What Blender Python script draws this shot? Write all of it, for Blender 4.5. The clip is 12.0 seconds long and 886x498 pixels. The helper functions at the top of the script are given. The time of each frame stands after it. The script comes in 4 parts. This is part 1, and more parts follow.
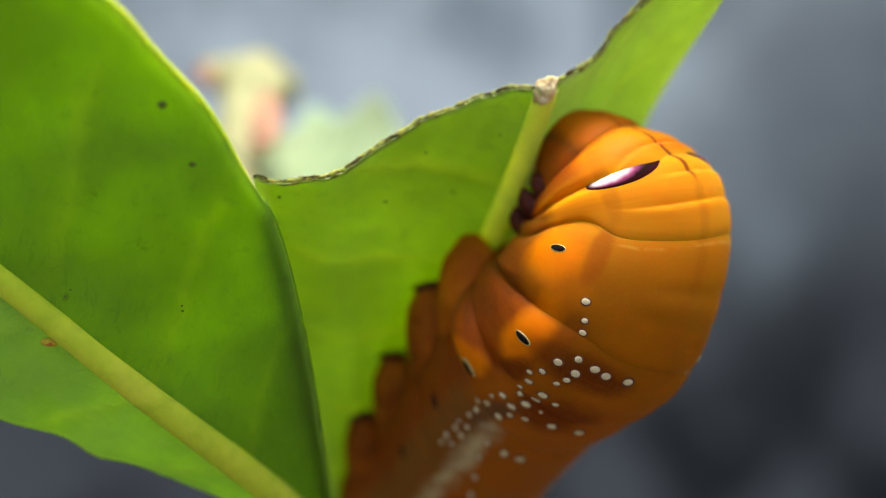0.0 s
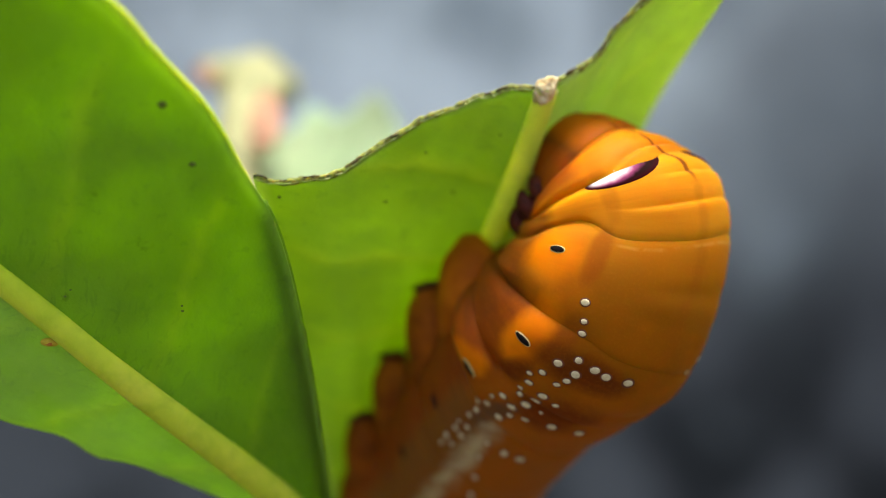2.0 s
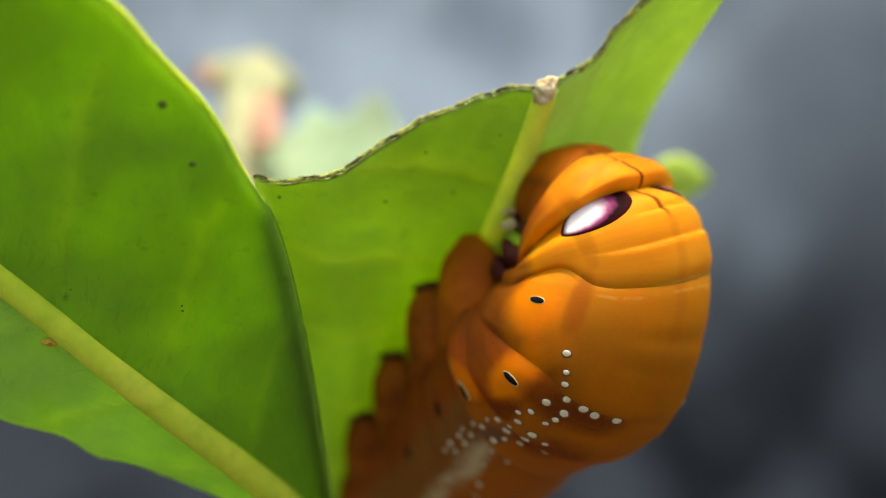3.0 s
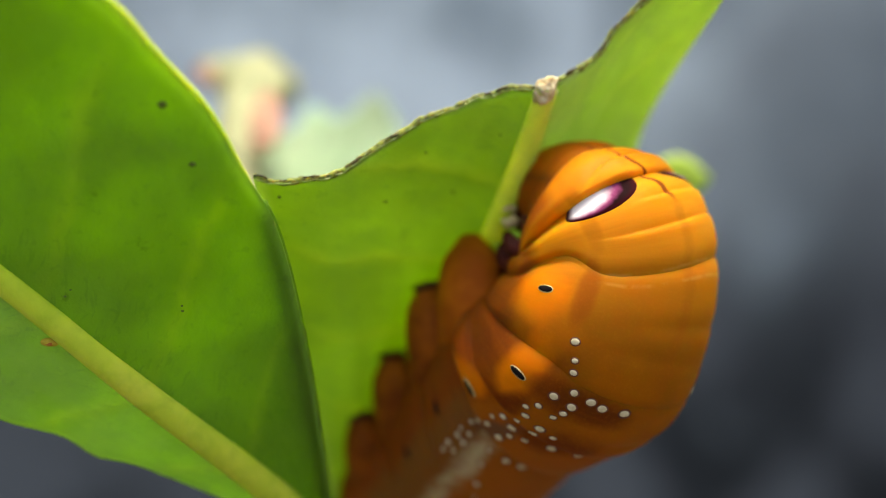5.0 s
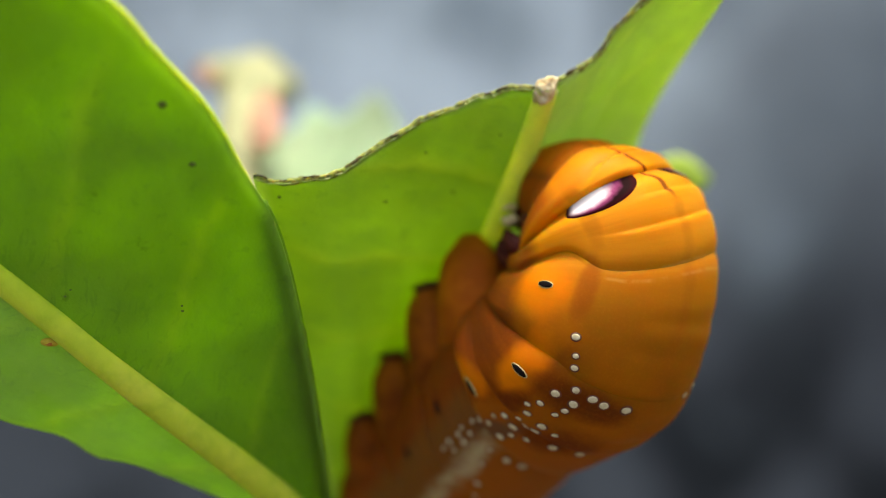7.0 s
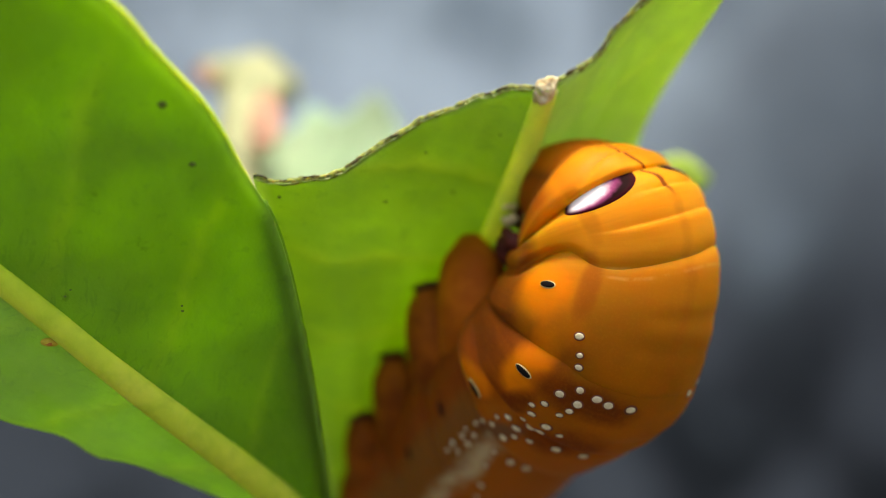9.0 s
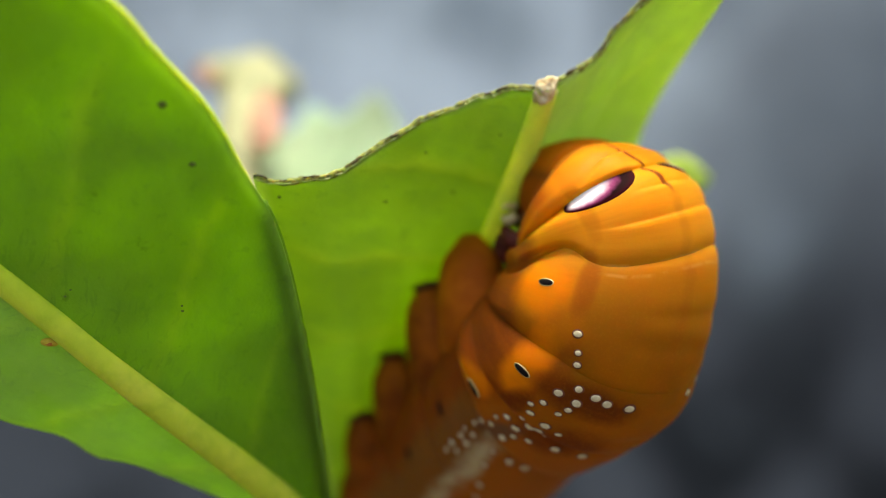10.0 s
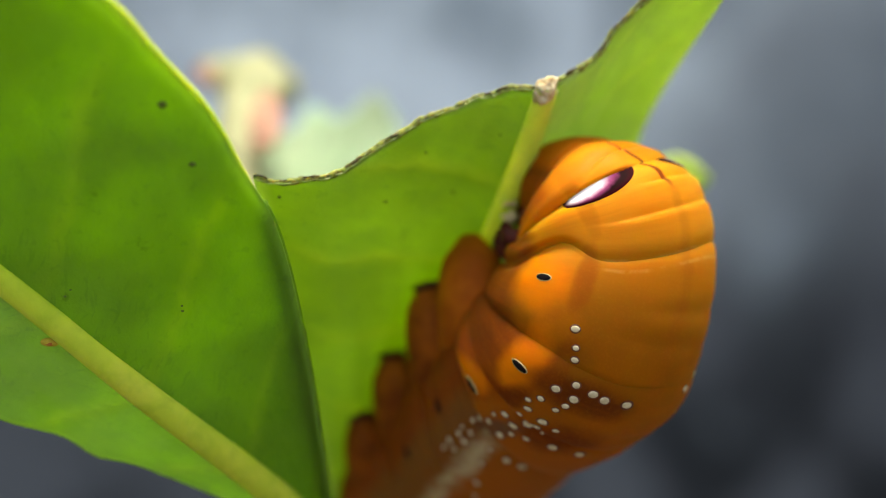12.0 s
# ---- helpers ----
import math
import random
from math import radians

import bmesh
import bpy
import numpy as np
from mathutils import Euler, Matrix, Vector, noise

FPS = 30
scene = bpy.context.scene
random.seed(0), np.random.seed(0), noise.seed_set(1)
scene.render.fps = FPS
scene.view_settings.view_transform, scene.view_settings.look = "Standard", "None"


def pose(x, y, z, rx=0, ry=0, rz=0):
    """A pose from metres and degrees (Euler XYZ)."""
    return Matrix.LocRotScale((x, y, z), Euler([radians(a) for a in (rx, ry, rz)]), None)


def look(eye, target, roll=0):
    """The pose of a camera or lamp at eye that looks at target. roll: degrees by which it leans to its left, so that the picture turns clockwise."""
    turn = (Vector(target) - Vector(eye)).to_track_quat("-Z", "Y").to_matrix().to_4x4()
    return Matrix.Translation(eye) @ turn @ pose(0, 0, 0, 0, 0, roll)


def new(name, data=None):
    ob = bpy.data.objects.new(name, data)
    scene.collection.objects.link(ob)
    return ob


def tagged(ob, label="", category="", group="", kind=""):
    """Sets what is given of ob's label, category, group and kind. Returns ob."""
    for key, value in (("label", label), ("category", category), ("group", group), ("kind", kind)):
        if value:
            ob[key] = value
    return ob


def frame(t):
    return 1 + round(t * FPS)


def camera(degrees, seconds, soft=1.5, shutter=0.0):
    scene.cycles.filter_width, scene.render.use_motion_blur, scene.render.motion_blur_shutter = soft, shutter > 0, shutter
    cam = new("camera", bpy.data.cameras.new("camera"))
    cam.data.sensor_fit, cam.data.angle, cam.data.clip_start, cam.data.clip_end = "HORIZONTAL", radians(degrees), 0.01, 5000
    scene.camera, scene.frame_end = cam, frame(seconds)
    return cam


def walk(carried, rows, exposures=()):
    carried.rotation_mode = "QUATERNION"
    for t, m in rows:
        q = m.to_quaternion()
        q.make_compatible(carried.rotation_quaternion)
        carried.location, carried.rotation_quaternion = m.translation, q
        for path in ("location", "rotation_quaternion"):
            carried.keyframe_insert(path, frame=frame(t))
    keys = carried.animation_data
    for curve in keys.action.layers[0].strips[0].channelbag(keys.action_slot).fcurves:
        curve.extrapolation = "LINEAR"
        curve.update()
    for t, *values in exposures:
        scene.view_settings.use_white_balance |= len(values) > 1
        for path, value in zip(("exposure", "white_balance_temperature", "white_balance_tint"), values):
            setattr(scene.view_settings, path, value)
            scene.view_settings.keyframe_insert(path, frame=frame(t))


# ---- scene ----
# A macro shot: lengths are given in millimetres from a point LIFT metres over the ground.
LIFT = 0.5
cam = camera(40, 12.0, soft=1.0)
cam.data.dof.use_dof = True
cam.data.dof.focus_distance = 0.0735
cam.data.dof.aperture_fstop = 11.0
walk(cam, [(0.0, pose(0, -0.0754, LIFT, 90, 0, 0)), (12.0, pose(0, -0.0754, LIFT, 90, 0, 0))],
     exposures=[(0.0, 0.92, 7400, 10), (12.0, 0.92, 7400, 10)])

# ---- light: bright haze overhead, a wide veiled sun high up over the plant ----
world = bpy.data.worlds.new("sky")
scene.world = world
world.use_nodes = True
wn = world.node_tree
sky = wn.nodes.new("ShaderNodeTexSky")
sky.sky_type, sky.sun_disc = "NISHITA", False
sky.sun_elevation, sky.sun_rotation = radians(87), radians(135)
sky.air_density, sky.dust_density = 1.0, 5.0
wn.links.new(sky.outputs[0], wn.nodes["Background"].inputs[0])
wn.nodes["Background"].inputs[1].default_value = 0.14
sun = new("sun", bpy.data.lights.new("sun", "SUN"))
sun.data.energy, sun.data.angle, sun.data.color = 2.6, radians(34), (1.0, 0.95, 0.86)
sun.matrix_world = look((0.06, -0.06, 2.0), (0, 0, LIFT))


def mm(p):
    return Vector((p[0], p[1], p[2])) * 0.001 + Vector((0, 0, LIFT))


# ---- materials ----
class Nodes:
    """Short writing for a node material."""

    def __init__(self, name):
        self.mat = bpy.data.materials.new(name)
        self.mat.use_nodes = True
        self.tree = self.mat.node_tree
        self.shader = self.tree.nodes["Principled BSDF"]
        self.out = self.tree.nodes["Material Output"]

    def add(self, kind, **inputs):
        n = self.tree.nodes.new(kind)
        for key, value in inputs.items():
            self.put(n.inputs[key.replace("_", " ")], value)
        return n

    def put(self, socket, value):
        if isinstance(value, bpy.types.NodeSocket):
            self.tree.links.new(value, socket)
        else:
            socket.default_value = value

    def math(self, op, a, b=0.0, c=0.0):
        n = self.tree.nodes.new("ShaderNodeMath")
        n.operation = op
        for i, v in enumerate((a, b, c)):
            self.put(n.inputs[i], v)
        return n.outputs[0]

    def mix(self, fac, a, b, blend="MIX"):
        n = self.tree.nodes.new("ShaderNodeMix")
        n.data_type, n.blend_type = "RGBA", blend
        self.put(n.inputs[0], fac)
        self.put(n.inputs[6], a)
        self.put(n.inputs[7], b)
        return n.outputs[2]

    def noise(self, scale, detail=3.0, rough=0.55, vector=None):
        n = self.add("ShaderNodeTexNoise", Scale=scale, Detail=detail, Roughness=rough)
        self.put(n.inputs["Vector"], vector or self.coords())
        return n.outputs["Fac"]

    def coords(self, kind="Object"):
        return self.add("ShaderNodeTexCoord").outputs[kind]

    def step(self, value, lo, hi, a=0.0, b=1.0):
        n = self.tree.nodes.new("ShaderNodeMapRange")
        n.interpolation_type = "SMOOTHSTEP"
        for i, v in enumerate((value, lo, hi, a, b)):
            self.put(n.inputs[i], v)
        return n.outputs[0]

    def bump(self, height, strength, distance):
        return self.add("ShaderNodeBump", Height=height, Strength=strength, Distance=distance).outputs[0]

    def scaled(self, vector, s):
        n = self.add("ShaderNodeMapping", Scale=s)
        self.put(n.inputs["Vector"], vector)
        return n.outputs[0]

    def set(self, **inputs):
        for key, value in inputs.items():
            self.put(self.shader.inputs[key.replace("_", " ")], value)
        return self


def rgb(r, g, b):
    return (r, g, b, 1.0)


def leaf_material(name, face, glow, through_part=0.55, vein=(0.30, 0.42, 0.05), vein_count=13.0, slant=0.35, pale_half=0.0):
    """Thin leaf: a matt waxy face, and light that comes through it. UV: along the leaf, and out from the midrib."""
    m = Nodes(name)
    uv = m.coords("UV")
    sep = m.add("ShaderNodeSeparateXYZ")
    m.put(sep.inputs[0], uv)
    along, out = sep.outputs[0], sep.outputs[1]
    side = m.math("ABSOLUTE", out)
    wob = m.noise(260.0, 2.0)
    line = m.math("ADD", m.math("MULTIPLY_ADD", side, -slant, along), m.math("MULTIPLY", m.math("SUBTRACT", wob, 0.5), 0.03))
    tooth = m.math("PINGPONG", m.math("MULTIPLY", line, vein_count), 0.5)
    veins = m.math("MULTIPLY", m.step(tooth, 0.0, 0.11, 1.0, 0.0), m.step(side, 0.75, 1.0, 0.55, 0.1))
    big, mid, fine = m.noise(90.0, 3.0), m.noise(700.0, 4.0), m.noise(5200.0, 2.0)
    tone = m.mix(m.step(big, 0.3, 0.7), rgb(*[c * 0.72 for c in face]), rgb(*[c * 1.22 for c in face]))
    tone = m.mix(m.step(mid, 0.35, 0.75, 0.0, 0.35), tone, rgb(face[0] * 1.5, face[1] * 1.25, face[2]))
    tone = m.mix(m.math("MULTIPLY", veins, 0.16), tone, rgb(*vein))
    edge = m.step(side, 0.93, 0.985)
    tone = m.mix(m.math("MULTIPLY", edge, 0.7), tone, rgb(*[c * 1.6 + 0.03 for c in face]))
    specks = m.step(m.noise(420.0, 1.0), 0.735, 0.77)
    specks = m.math("MULTIPLY", specks, m.step(m.noise(1500.0, 2.0), 0.45, 0.6))
    tone = m.mix(m.math("MULTIPLY", specks, 0.35), tone, rgb(0.03, 0.03, 0.008))
    net = m.tree.nodes.new("ShaderNodeTexVoronoi")
    net.feature = "DISTANCE_TO_EDGE"
    m.put(net.inputs["Vector"], m.mix(0.12, m.coords(), m.add("ShaderNodeTexNoise", Scale=300.0).outputs["Color"]))
    m.put(net.inputs["Scale"], 620.0)
    mesh = m.step(net.outputs["Distance"], 0.0, 0.14, 1.0, 0.0)
    tone = m.mix(m.math("MULTIPLY", mesh, 0.10), tone, rgb(*vein))
    if pale_half:  # the sky's light on one half of the blade, painted as a paler tone
        half_tint = m.math("MULTIPLY", m.step(out, -0.12, -0.02, pale_half, 0.0), m.step(m.noise(330.0, 4.0), 0.25, 0.6, 0.65, 1.0))
        tone = m.mix(half_tint, tone, rgb(0.60, 0.64, 0.42))
    m.set(Base_Color=tone, Roughness=0.42, Specular_IOR_Level=0.35)
    height = m.math("ADD", m.math("MULTIPLY_ADD", m.noise(210.0, 2.0), 1.8, m.math("MULTIPLY", veins, 0.6)), m.math("ADD", m.math("MULTIPLY", mid, 0.5), m.math("MULTIPLY", fine, 0.25)))
    bump = m.bump(height, 0.7, 0.00035)
    m.set(Normal=bump)
    light = m.mix(m.step(big, 0.3, 0.7), rgb(*[c * 0.82 for c in glow]), rgb(*[c * 1.1 for c in glow]))
    light = m.mix(m.math("MULTIPLY", edge, 0.75), light, rgb(glow[0] * 1.5, glow[1] * 1.3, glow[2] * 4))
    light = m.mix(m.math("MULTIPLY", veins, 0.5), light, rgb(glow[0] * 1.7, glow[1] * 1.25, glow[2] * 2))
    light = m.mix(m.math("MULTIPLY", specks, 0.35), light, rgb(0.03, 0.02, 0.0))
    light = m.mix(m.step(mid, 0.4, 0.75, 0.0, 0.25), light, rgb(glow[0] * 0.6, glow[1] * 0.7, glow[2]))
    light = m.mix(m.math("MULTIPLY", mesh, 0.12), light, rgb(glow[0] * 1.6, glow[1] * 1.2, glow[2] * 2))
    flecks = m.step(m.noise(1300.0, 3.0), 0.60, 0.72, 0.0, 0.42)
    pale = m.step(m.noise(950.0, 3.0), 0.62, 0.72, 0.0, 0.22)
    light = m.mix(pale, light, rgb(glow[0] * 1.35, glow[1] * 1.15, glow[2] * 2))
    light = m.mix(flecks, light, rgb(glow[0] * 0.55, glow[1] * 0.62, glow[2]))
    # uneven tissue that runs out along the side veins
    grain = m.add("ShaderNodeCombineXYZ", X=m.math("MULTIPLY", line, 34.0), Y=m.math("MULTIPLY", side, 5.0))
    light = m.mix(m.step(m.noise(1.0, 5.0, 0.65, grain.outputs[0]), 0.42, 0.68, 0.0, 0.30), light, rgb(glow[0] * 0.52, glow[1] * 0.66, glow[2]))
    # short dark creases that run out from the midrib
    crease = m.add("ShaderNodeCombineXYZ", X=m.math("MULTIPLY", line, 150.0), Y=m.math("MULTIPLY", side, 9.0))
    crease = m.step(m.noise(1.0, 3.0, 0.6, crease.outputs[0]), 0.54, 0.66, 0.0, 1.0)
    light = m.mix(m.math("MULTIPLY", crease, m.step(side, 0.05, 0.5, 0.42, 0.10)), light, rgb(glow[0] * 0.5, glow[1] * 0.6, glow[2]))
    # shade beside the midrib, where the blade curves, painted into the glow
    light = m.mix(m.step(side, 0.0, 0.55, 0.18, 0.0), light, rgb(glow[0] * 0.25, glow[1] * 0.3, glow[2] * 0.2))
    tl = m.add("ShaderNodeBsdfTranslucent", Color=light, Normal=bump)
    mixer = m.add("ShaderNodeMixShader")
    m.put(mixer.inputs[0], through_part)
    m.put(mixer.inputs[1], m.shader.outputs[0])
    m.put(mixer.inputs[2], tl.outputs[0])
    m.put(m.out.inputs["Surface"], mixer.outputs[0])
    return m.mat


def rib_material(name, colour, warm, sss=0.4, deep=0.0012):
    """Juicy midrib: pale, lengthwise grain, lit through."""
    m = Nodes(name)
    grain, big, fine = m.noise(700.0, 3.0), m.noise(150.0, 2.0), m.noise(4000.0, 2.0)
    tone = m.mix(m.step(big, 0.35, 0.7), rgb(*colour), rgb(*warm))
    tone = m.mix(m.step(grain, 0.4, 0.75, 0.0, 0.45), tone, rgb(colour[0] * 0.62, colour[1] * 0.76, colour[2] * 0.6))
    bump = m.bump(m.math("ADD", grain, m.math("MULTIPLY", fine, 0.4)), 0.4, 0.0002)
    m.set(Base_Color=tone, Roughness=0.55, Specular_IOR_Level=0.1, Normal=bump, Subsurface_Weight=sss,
          Subsurface_Scale=deep, Subsurface_Radius=(1.0, 0.9, 0.2))
    return m.mat


def plain_material(name, a, b, scale, rough=0.5, relief=0.0001, sss=0.0, shine=0.5):
    m = Nodes(name)
    n = m.noise(scale, 4.0)
    m.set(Base_Color=m.mix(m.step(n, 0.35, 0.68), rgb(*a), rgb(*b)), Roughness=rough, Specular_IOR_Level=shine,
          Normal=m.bump(n, 0.4, relief))
    if sss:
        m.set(Subsurface_Weight=sss, Subsurface_Scale=0.0012, Subsurface_Radius=(1.0, 0.5, 0.2))
    return m.mat


def skin_material():
    """Caterpillar skin. UV: along the body in segments from the tail (0 to 12), and round it in turns."""
    m = Nodes("caterpillar_skin")
    sep = m.add("ShaderNodeSeparateXYZ")
    m.put(sep.inputs[0], m.coords("UV"))
    s = m.math("MULTIPLY", sep.outputs[0], 12.0)
    deg = m.math("MULTIPLY", sep.outputs[1], 360.0)
    big, mid, fine = m.noise(190.0, 2.0), m.noise(900.0, 3.0), m.noise(5200.0, 2.0)
    wob = m.math("SUBTRACT", m.noise(420.0, 3.0), 0.5)
    tone = m.mix(m.step(s, 7.0, 8.9), rgb(0.325, 0.104, 0.003), rgb(0.93, 0.37, 0.016))
    tone = m.mix(m.step(big, 0.35, 0.7, 0.0, 0.35), tone, rgb(0.74, 0.20, 0.004))
    rear = m.step(m.math("MULTIPLY_ADD", wob, 0.5, s), 5.9, 7.2, 0.8, 0.0)
    tone = m.mix(rear, tone, rgb(0.36, 0.098, 0.008))
    tail = m.step(m.math("MULTIPLY_ADD", wob, 0.3, s), 4.85, 5.15, 0.85, 0.0)
    tail = m.math("MULTIPLY", tail, m.step(m.math("MULTIPLY_ADD", wob, 10.0, deg), 66.0, 84.0, 0.25, 1.0))
    tone = m.mix(tail, tone, rgb(0.16, 0.068, 0.016))
    # the flank of the hind body is dark red-brown between the warm patches
    flank = m.math("MULTIPLY", m.step(m.math("MULTIPLY_ADD", wob, 12.0, deg), 100.0, 114.0, 0.0, 0.85),
                   m.step(m.math("MULTIPLY_ADD", wob, 0.2, s), 6.95, 7.12, 1.0, 0.0))
    tone = m.mix(flank, tone, rgb(0.20, 0.034, 0.002))
    # warm patches round the spiracles
    for cs, cd, ws, wd in SPIRACLE_PATCHES:
        q = m.math("ADD", m.math("POWER", m.math("ABSOLUTE", m.math("DIVIDE", m.math("SUBTRACT", s, cs), ws)), 2.0),
                   m.math("POWER", m.math("ABSOLUTE", m.math("DIVIDE", m.math("SUBTRACT", deg, cd), wd)), 2.0))
        q = m.math("MULTIPLY_ADD", wob, 1.3, q)
        tone = m.mix(m.step(q, 0.0, 1.3, 0.78, 0.0), tone, rgb(0.90, 0.25, 0.004))
    # brown smudge behind the first spiracle and along the row of spots
    for cs, cd, ws, wd, amount, colour in SMUDGES:
        q = m.math("ADD", m.math("POWER", m.math("ABSOLUTE", m.math("DIVIDE", m.math("SUBTRACT", s, cs), ws)), 2.0),
                   m.math("POWER", m.math("ABSOLUTE", m.math("DIVIDE", m.math("SUBTRACT", deg, cd), wd)), 2.0))
        q = m.math("MULTIPLY_ADD", wob, 0.9, q)
        tone = m.mix(m.step(q, 0.1, 1.0, amount, 0.0), tone, rgb(*colour))
    # the foremost ring is browner; the shade underneath it is painted in dark
    tone = m.mix(m.step(s, 8.98, 9.25, 0.0, 0.78), tone, rgb(0.63, 0.185, 0.007))
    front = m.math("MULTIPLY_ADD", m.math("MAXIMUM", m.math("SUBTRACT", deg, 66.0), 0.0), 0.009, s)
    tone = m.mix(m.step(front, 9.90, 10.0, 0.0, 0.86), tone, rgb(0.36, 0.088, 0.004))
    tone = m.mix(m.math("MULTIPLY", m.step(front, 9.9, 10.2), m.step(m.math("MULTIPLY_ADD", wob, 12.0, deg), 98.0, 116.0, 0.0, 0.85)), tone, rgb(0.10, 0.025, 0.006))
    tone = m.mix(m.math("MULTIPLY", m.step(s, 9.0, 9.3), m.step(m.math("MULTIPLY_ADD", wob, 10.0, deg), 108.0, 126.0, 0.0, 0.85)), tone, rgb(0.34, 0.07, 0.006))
    # the belly of the hind body is dull brown, with its shade painted in
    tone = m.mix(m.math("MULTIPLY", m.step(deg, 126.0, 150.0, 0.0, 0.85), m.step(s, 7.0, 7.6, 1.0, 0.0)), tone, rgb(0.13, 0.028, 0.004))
    # the shade under the flank further forward is painted in too
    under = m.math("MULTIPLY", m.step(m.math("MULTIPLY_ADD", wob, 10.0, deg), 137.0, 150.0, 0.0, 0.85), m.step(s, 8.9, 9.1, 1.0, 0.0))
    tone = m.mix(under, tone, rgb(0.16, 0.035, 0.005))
    # pale band along the hind body
    band = m.math("ABSOLUTE", m.math("SUBTRACT", m.math("MULTIPLY_ADD", wob, 20.0, deg), 77.0))
    pale = m.math("MULTIPLY", m.step(band, 0.0, 10.5, 0.85, 0.0), m.step(m.math("MULTIPLY_ADD", wob, 1.2, s), 4.75, 5.2, 1.0, 0.0))
    pale = m.math("MULTIPLY", pale, m.step(mid, 0.32, 0.55, 0.4, 1.0))
    tone = m.mix(pale, tone, rgb(0.50, 0.43, 0.24))
    # thin dark line along the back of the thorax
    back = m.math("ABSOLUTE", m.math("SUBTRACT", m.math("MULTIPLY_ADD", wob, 10.0, deg), m.math("ADD", m.step(s, 7.6, 8.9, BACK - 6.0, BACK - 7.0), m.step(s, 8.95, 9.2, 0.0, 7.0))))
    dark = m.math("MULTIPLY", m.step(back, 0.9, 2.3, 0.9, 0.0), m.step(s, 8.62, 8.8))
    tone = m.mix(dark, tone, rgb(0.16, 0.03, 0.004))
    vessel = m.math("MULTIPLY", m.step(back, 1.0, 6.0, 0.26, 0.0), m.step(s, 8.6, 8.8, 1.0, 0.0))
    tone = m.mix(vessel, tone, rgb(0.40, 0.10, 0.006))
    # pale seam between the first abdominal ring and the thorax, and faint streaks round the rings
    seam = m.math("ABSOLUTE", m.math("SUBTRACT", m.math("MULTIPLY_ADD", wob, 0.04, s), m.step(deg, 33.0, 94.0, 8.02, 7.82)))
    seam = m.math("MULTIPLY", m.step(seam, 0.0, 0.035, 0.36, 0.0), m.step(deg, 98.0, 106.0, 1.0, 0.0))
    tone = m.mix(m.math("MULTIPLY", seam, m.step(mid, 0.35, 0.6)), tone, rgb(0.86, 0.50, 0.12))
    hoop = m.add("ShaderNodeCombineXYZ", X=m.math("MULTIPLY", s, 9.0), Y=m.math("MULTIPLY", deg, 0.02))
    streaks = m.step(m.noise(1.6, 3.0, 0.55, hoop.outputs[0]), 0.40, 0.70, 0.0, 0.24)
    tone = m.mix(streaks, tone, m.mix(0.6, tone, rgb(0.50, 0.125, 0.003)))
    tone = m.mix(m.step(fine, 0.45, 0.8, 0.0, 0.07), tone, rgb(0.92, 0.36, 0.03))
    rings = m.math("PINGPONG", m.math("MULTIPLY_ADD", wob, 0.05, m.math("MULTIPLY", s, 8.0)), 0.5)
    height = m.math("ADD", m.math("MULTIPLY", m.step(rings, 0.0, 0.2), 0.03),
                    m.math("ADD", m.math("MULTIPLY", mid, 0.3), m.math("MULTIPLY", fine, 0.2)))
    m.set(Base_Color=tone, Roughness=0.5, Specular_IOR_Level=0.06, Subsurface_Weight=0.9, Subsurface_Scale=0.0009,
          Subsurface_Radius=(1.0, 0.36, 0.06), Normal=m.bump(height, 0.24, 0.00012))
    return m.mat


def eyespot_material():
    """White centre that fades through purple into a black-maroon rim. UV holds the place across the spot (-1 to 1)."""
    m = Nodes("eyespot")
    sep = m.add("ShaderNodeSeparateXYZ")
    m.put(sep.inputs[0], m.coords("UV"))
    x, y = sep.outputs[0], sep.outputs[1]
    wob = m.math("MULTIPLY", m.math("SUBTRACT", m.noise(1500.0, 2.0), 0.5), 0.22)
    q = m.math("SQRT", m.math("ADD", m.math("POWER", m.math("ABSOLUTE", m.math("MULTIPLY", m.math("ADD", x, -0.34), 0.95)), 2.0),
                              m.math("POWER", m.math("ABSOLUTE", m.math("ADD", y, -0.12)), 2.0)))
    q = m.math("ADD", q, wob)
    tone = m.mix(m.step(q, 0.34, 0.74), rgb(0.98, 0.97, 0.98), rgb(0.34, 0.06, 0.18))
    tone = m.mix(m.step(q, 0.62, 0.92), tone, rgb(0.012, 0.0008, 0.002))
    edge = m.math("SQRT", m.math("ADD", m.math("POWER", m.math("ABSOLUTE", x), 2.0), m.math("POWER", m.math("ABSOLUTE", y), 2.0)))
    tone = m.mix(m.step(edge, 0.68, 0.88), tone, rgb(0.034, 0.002, 0.004))
    tone = m.mix(m.step(edge, 0.95, 1.0), tone, rgb(0.16, 0.03, 0.008))
    m.set(Base_Color=tone, Roughness=0.65, Specular_IOR_Level=0.04)
    return m.mat


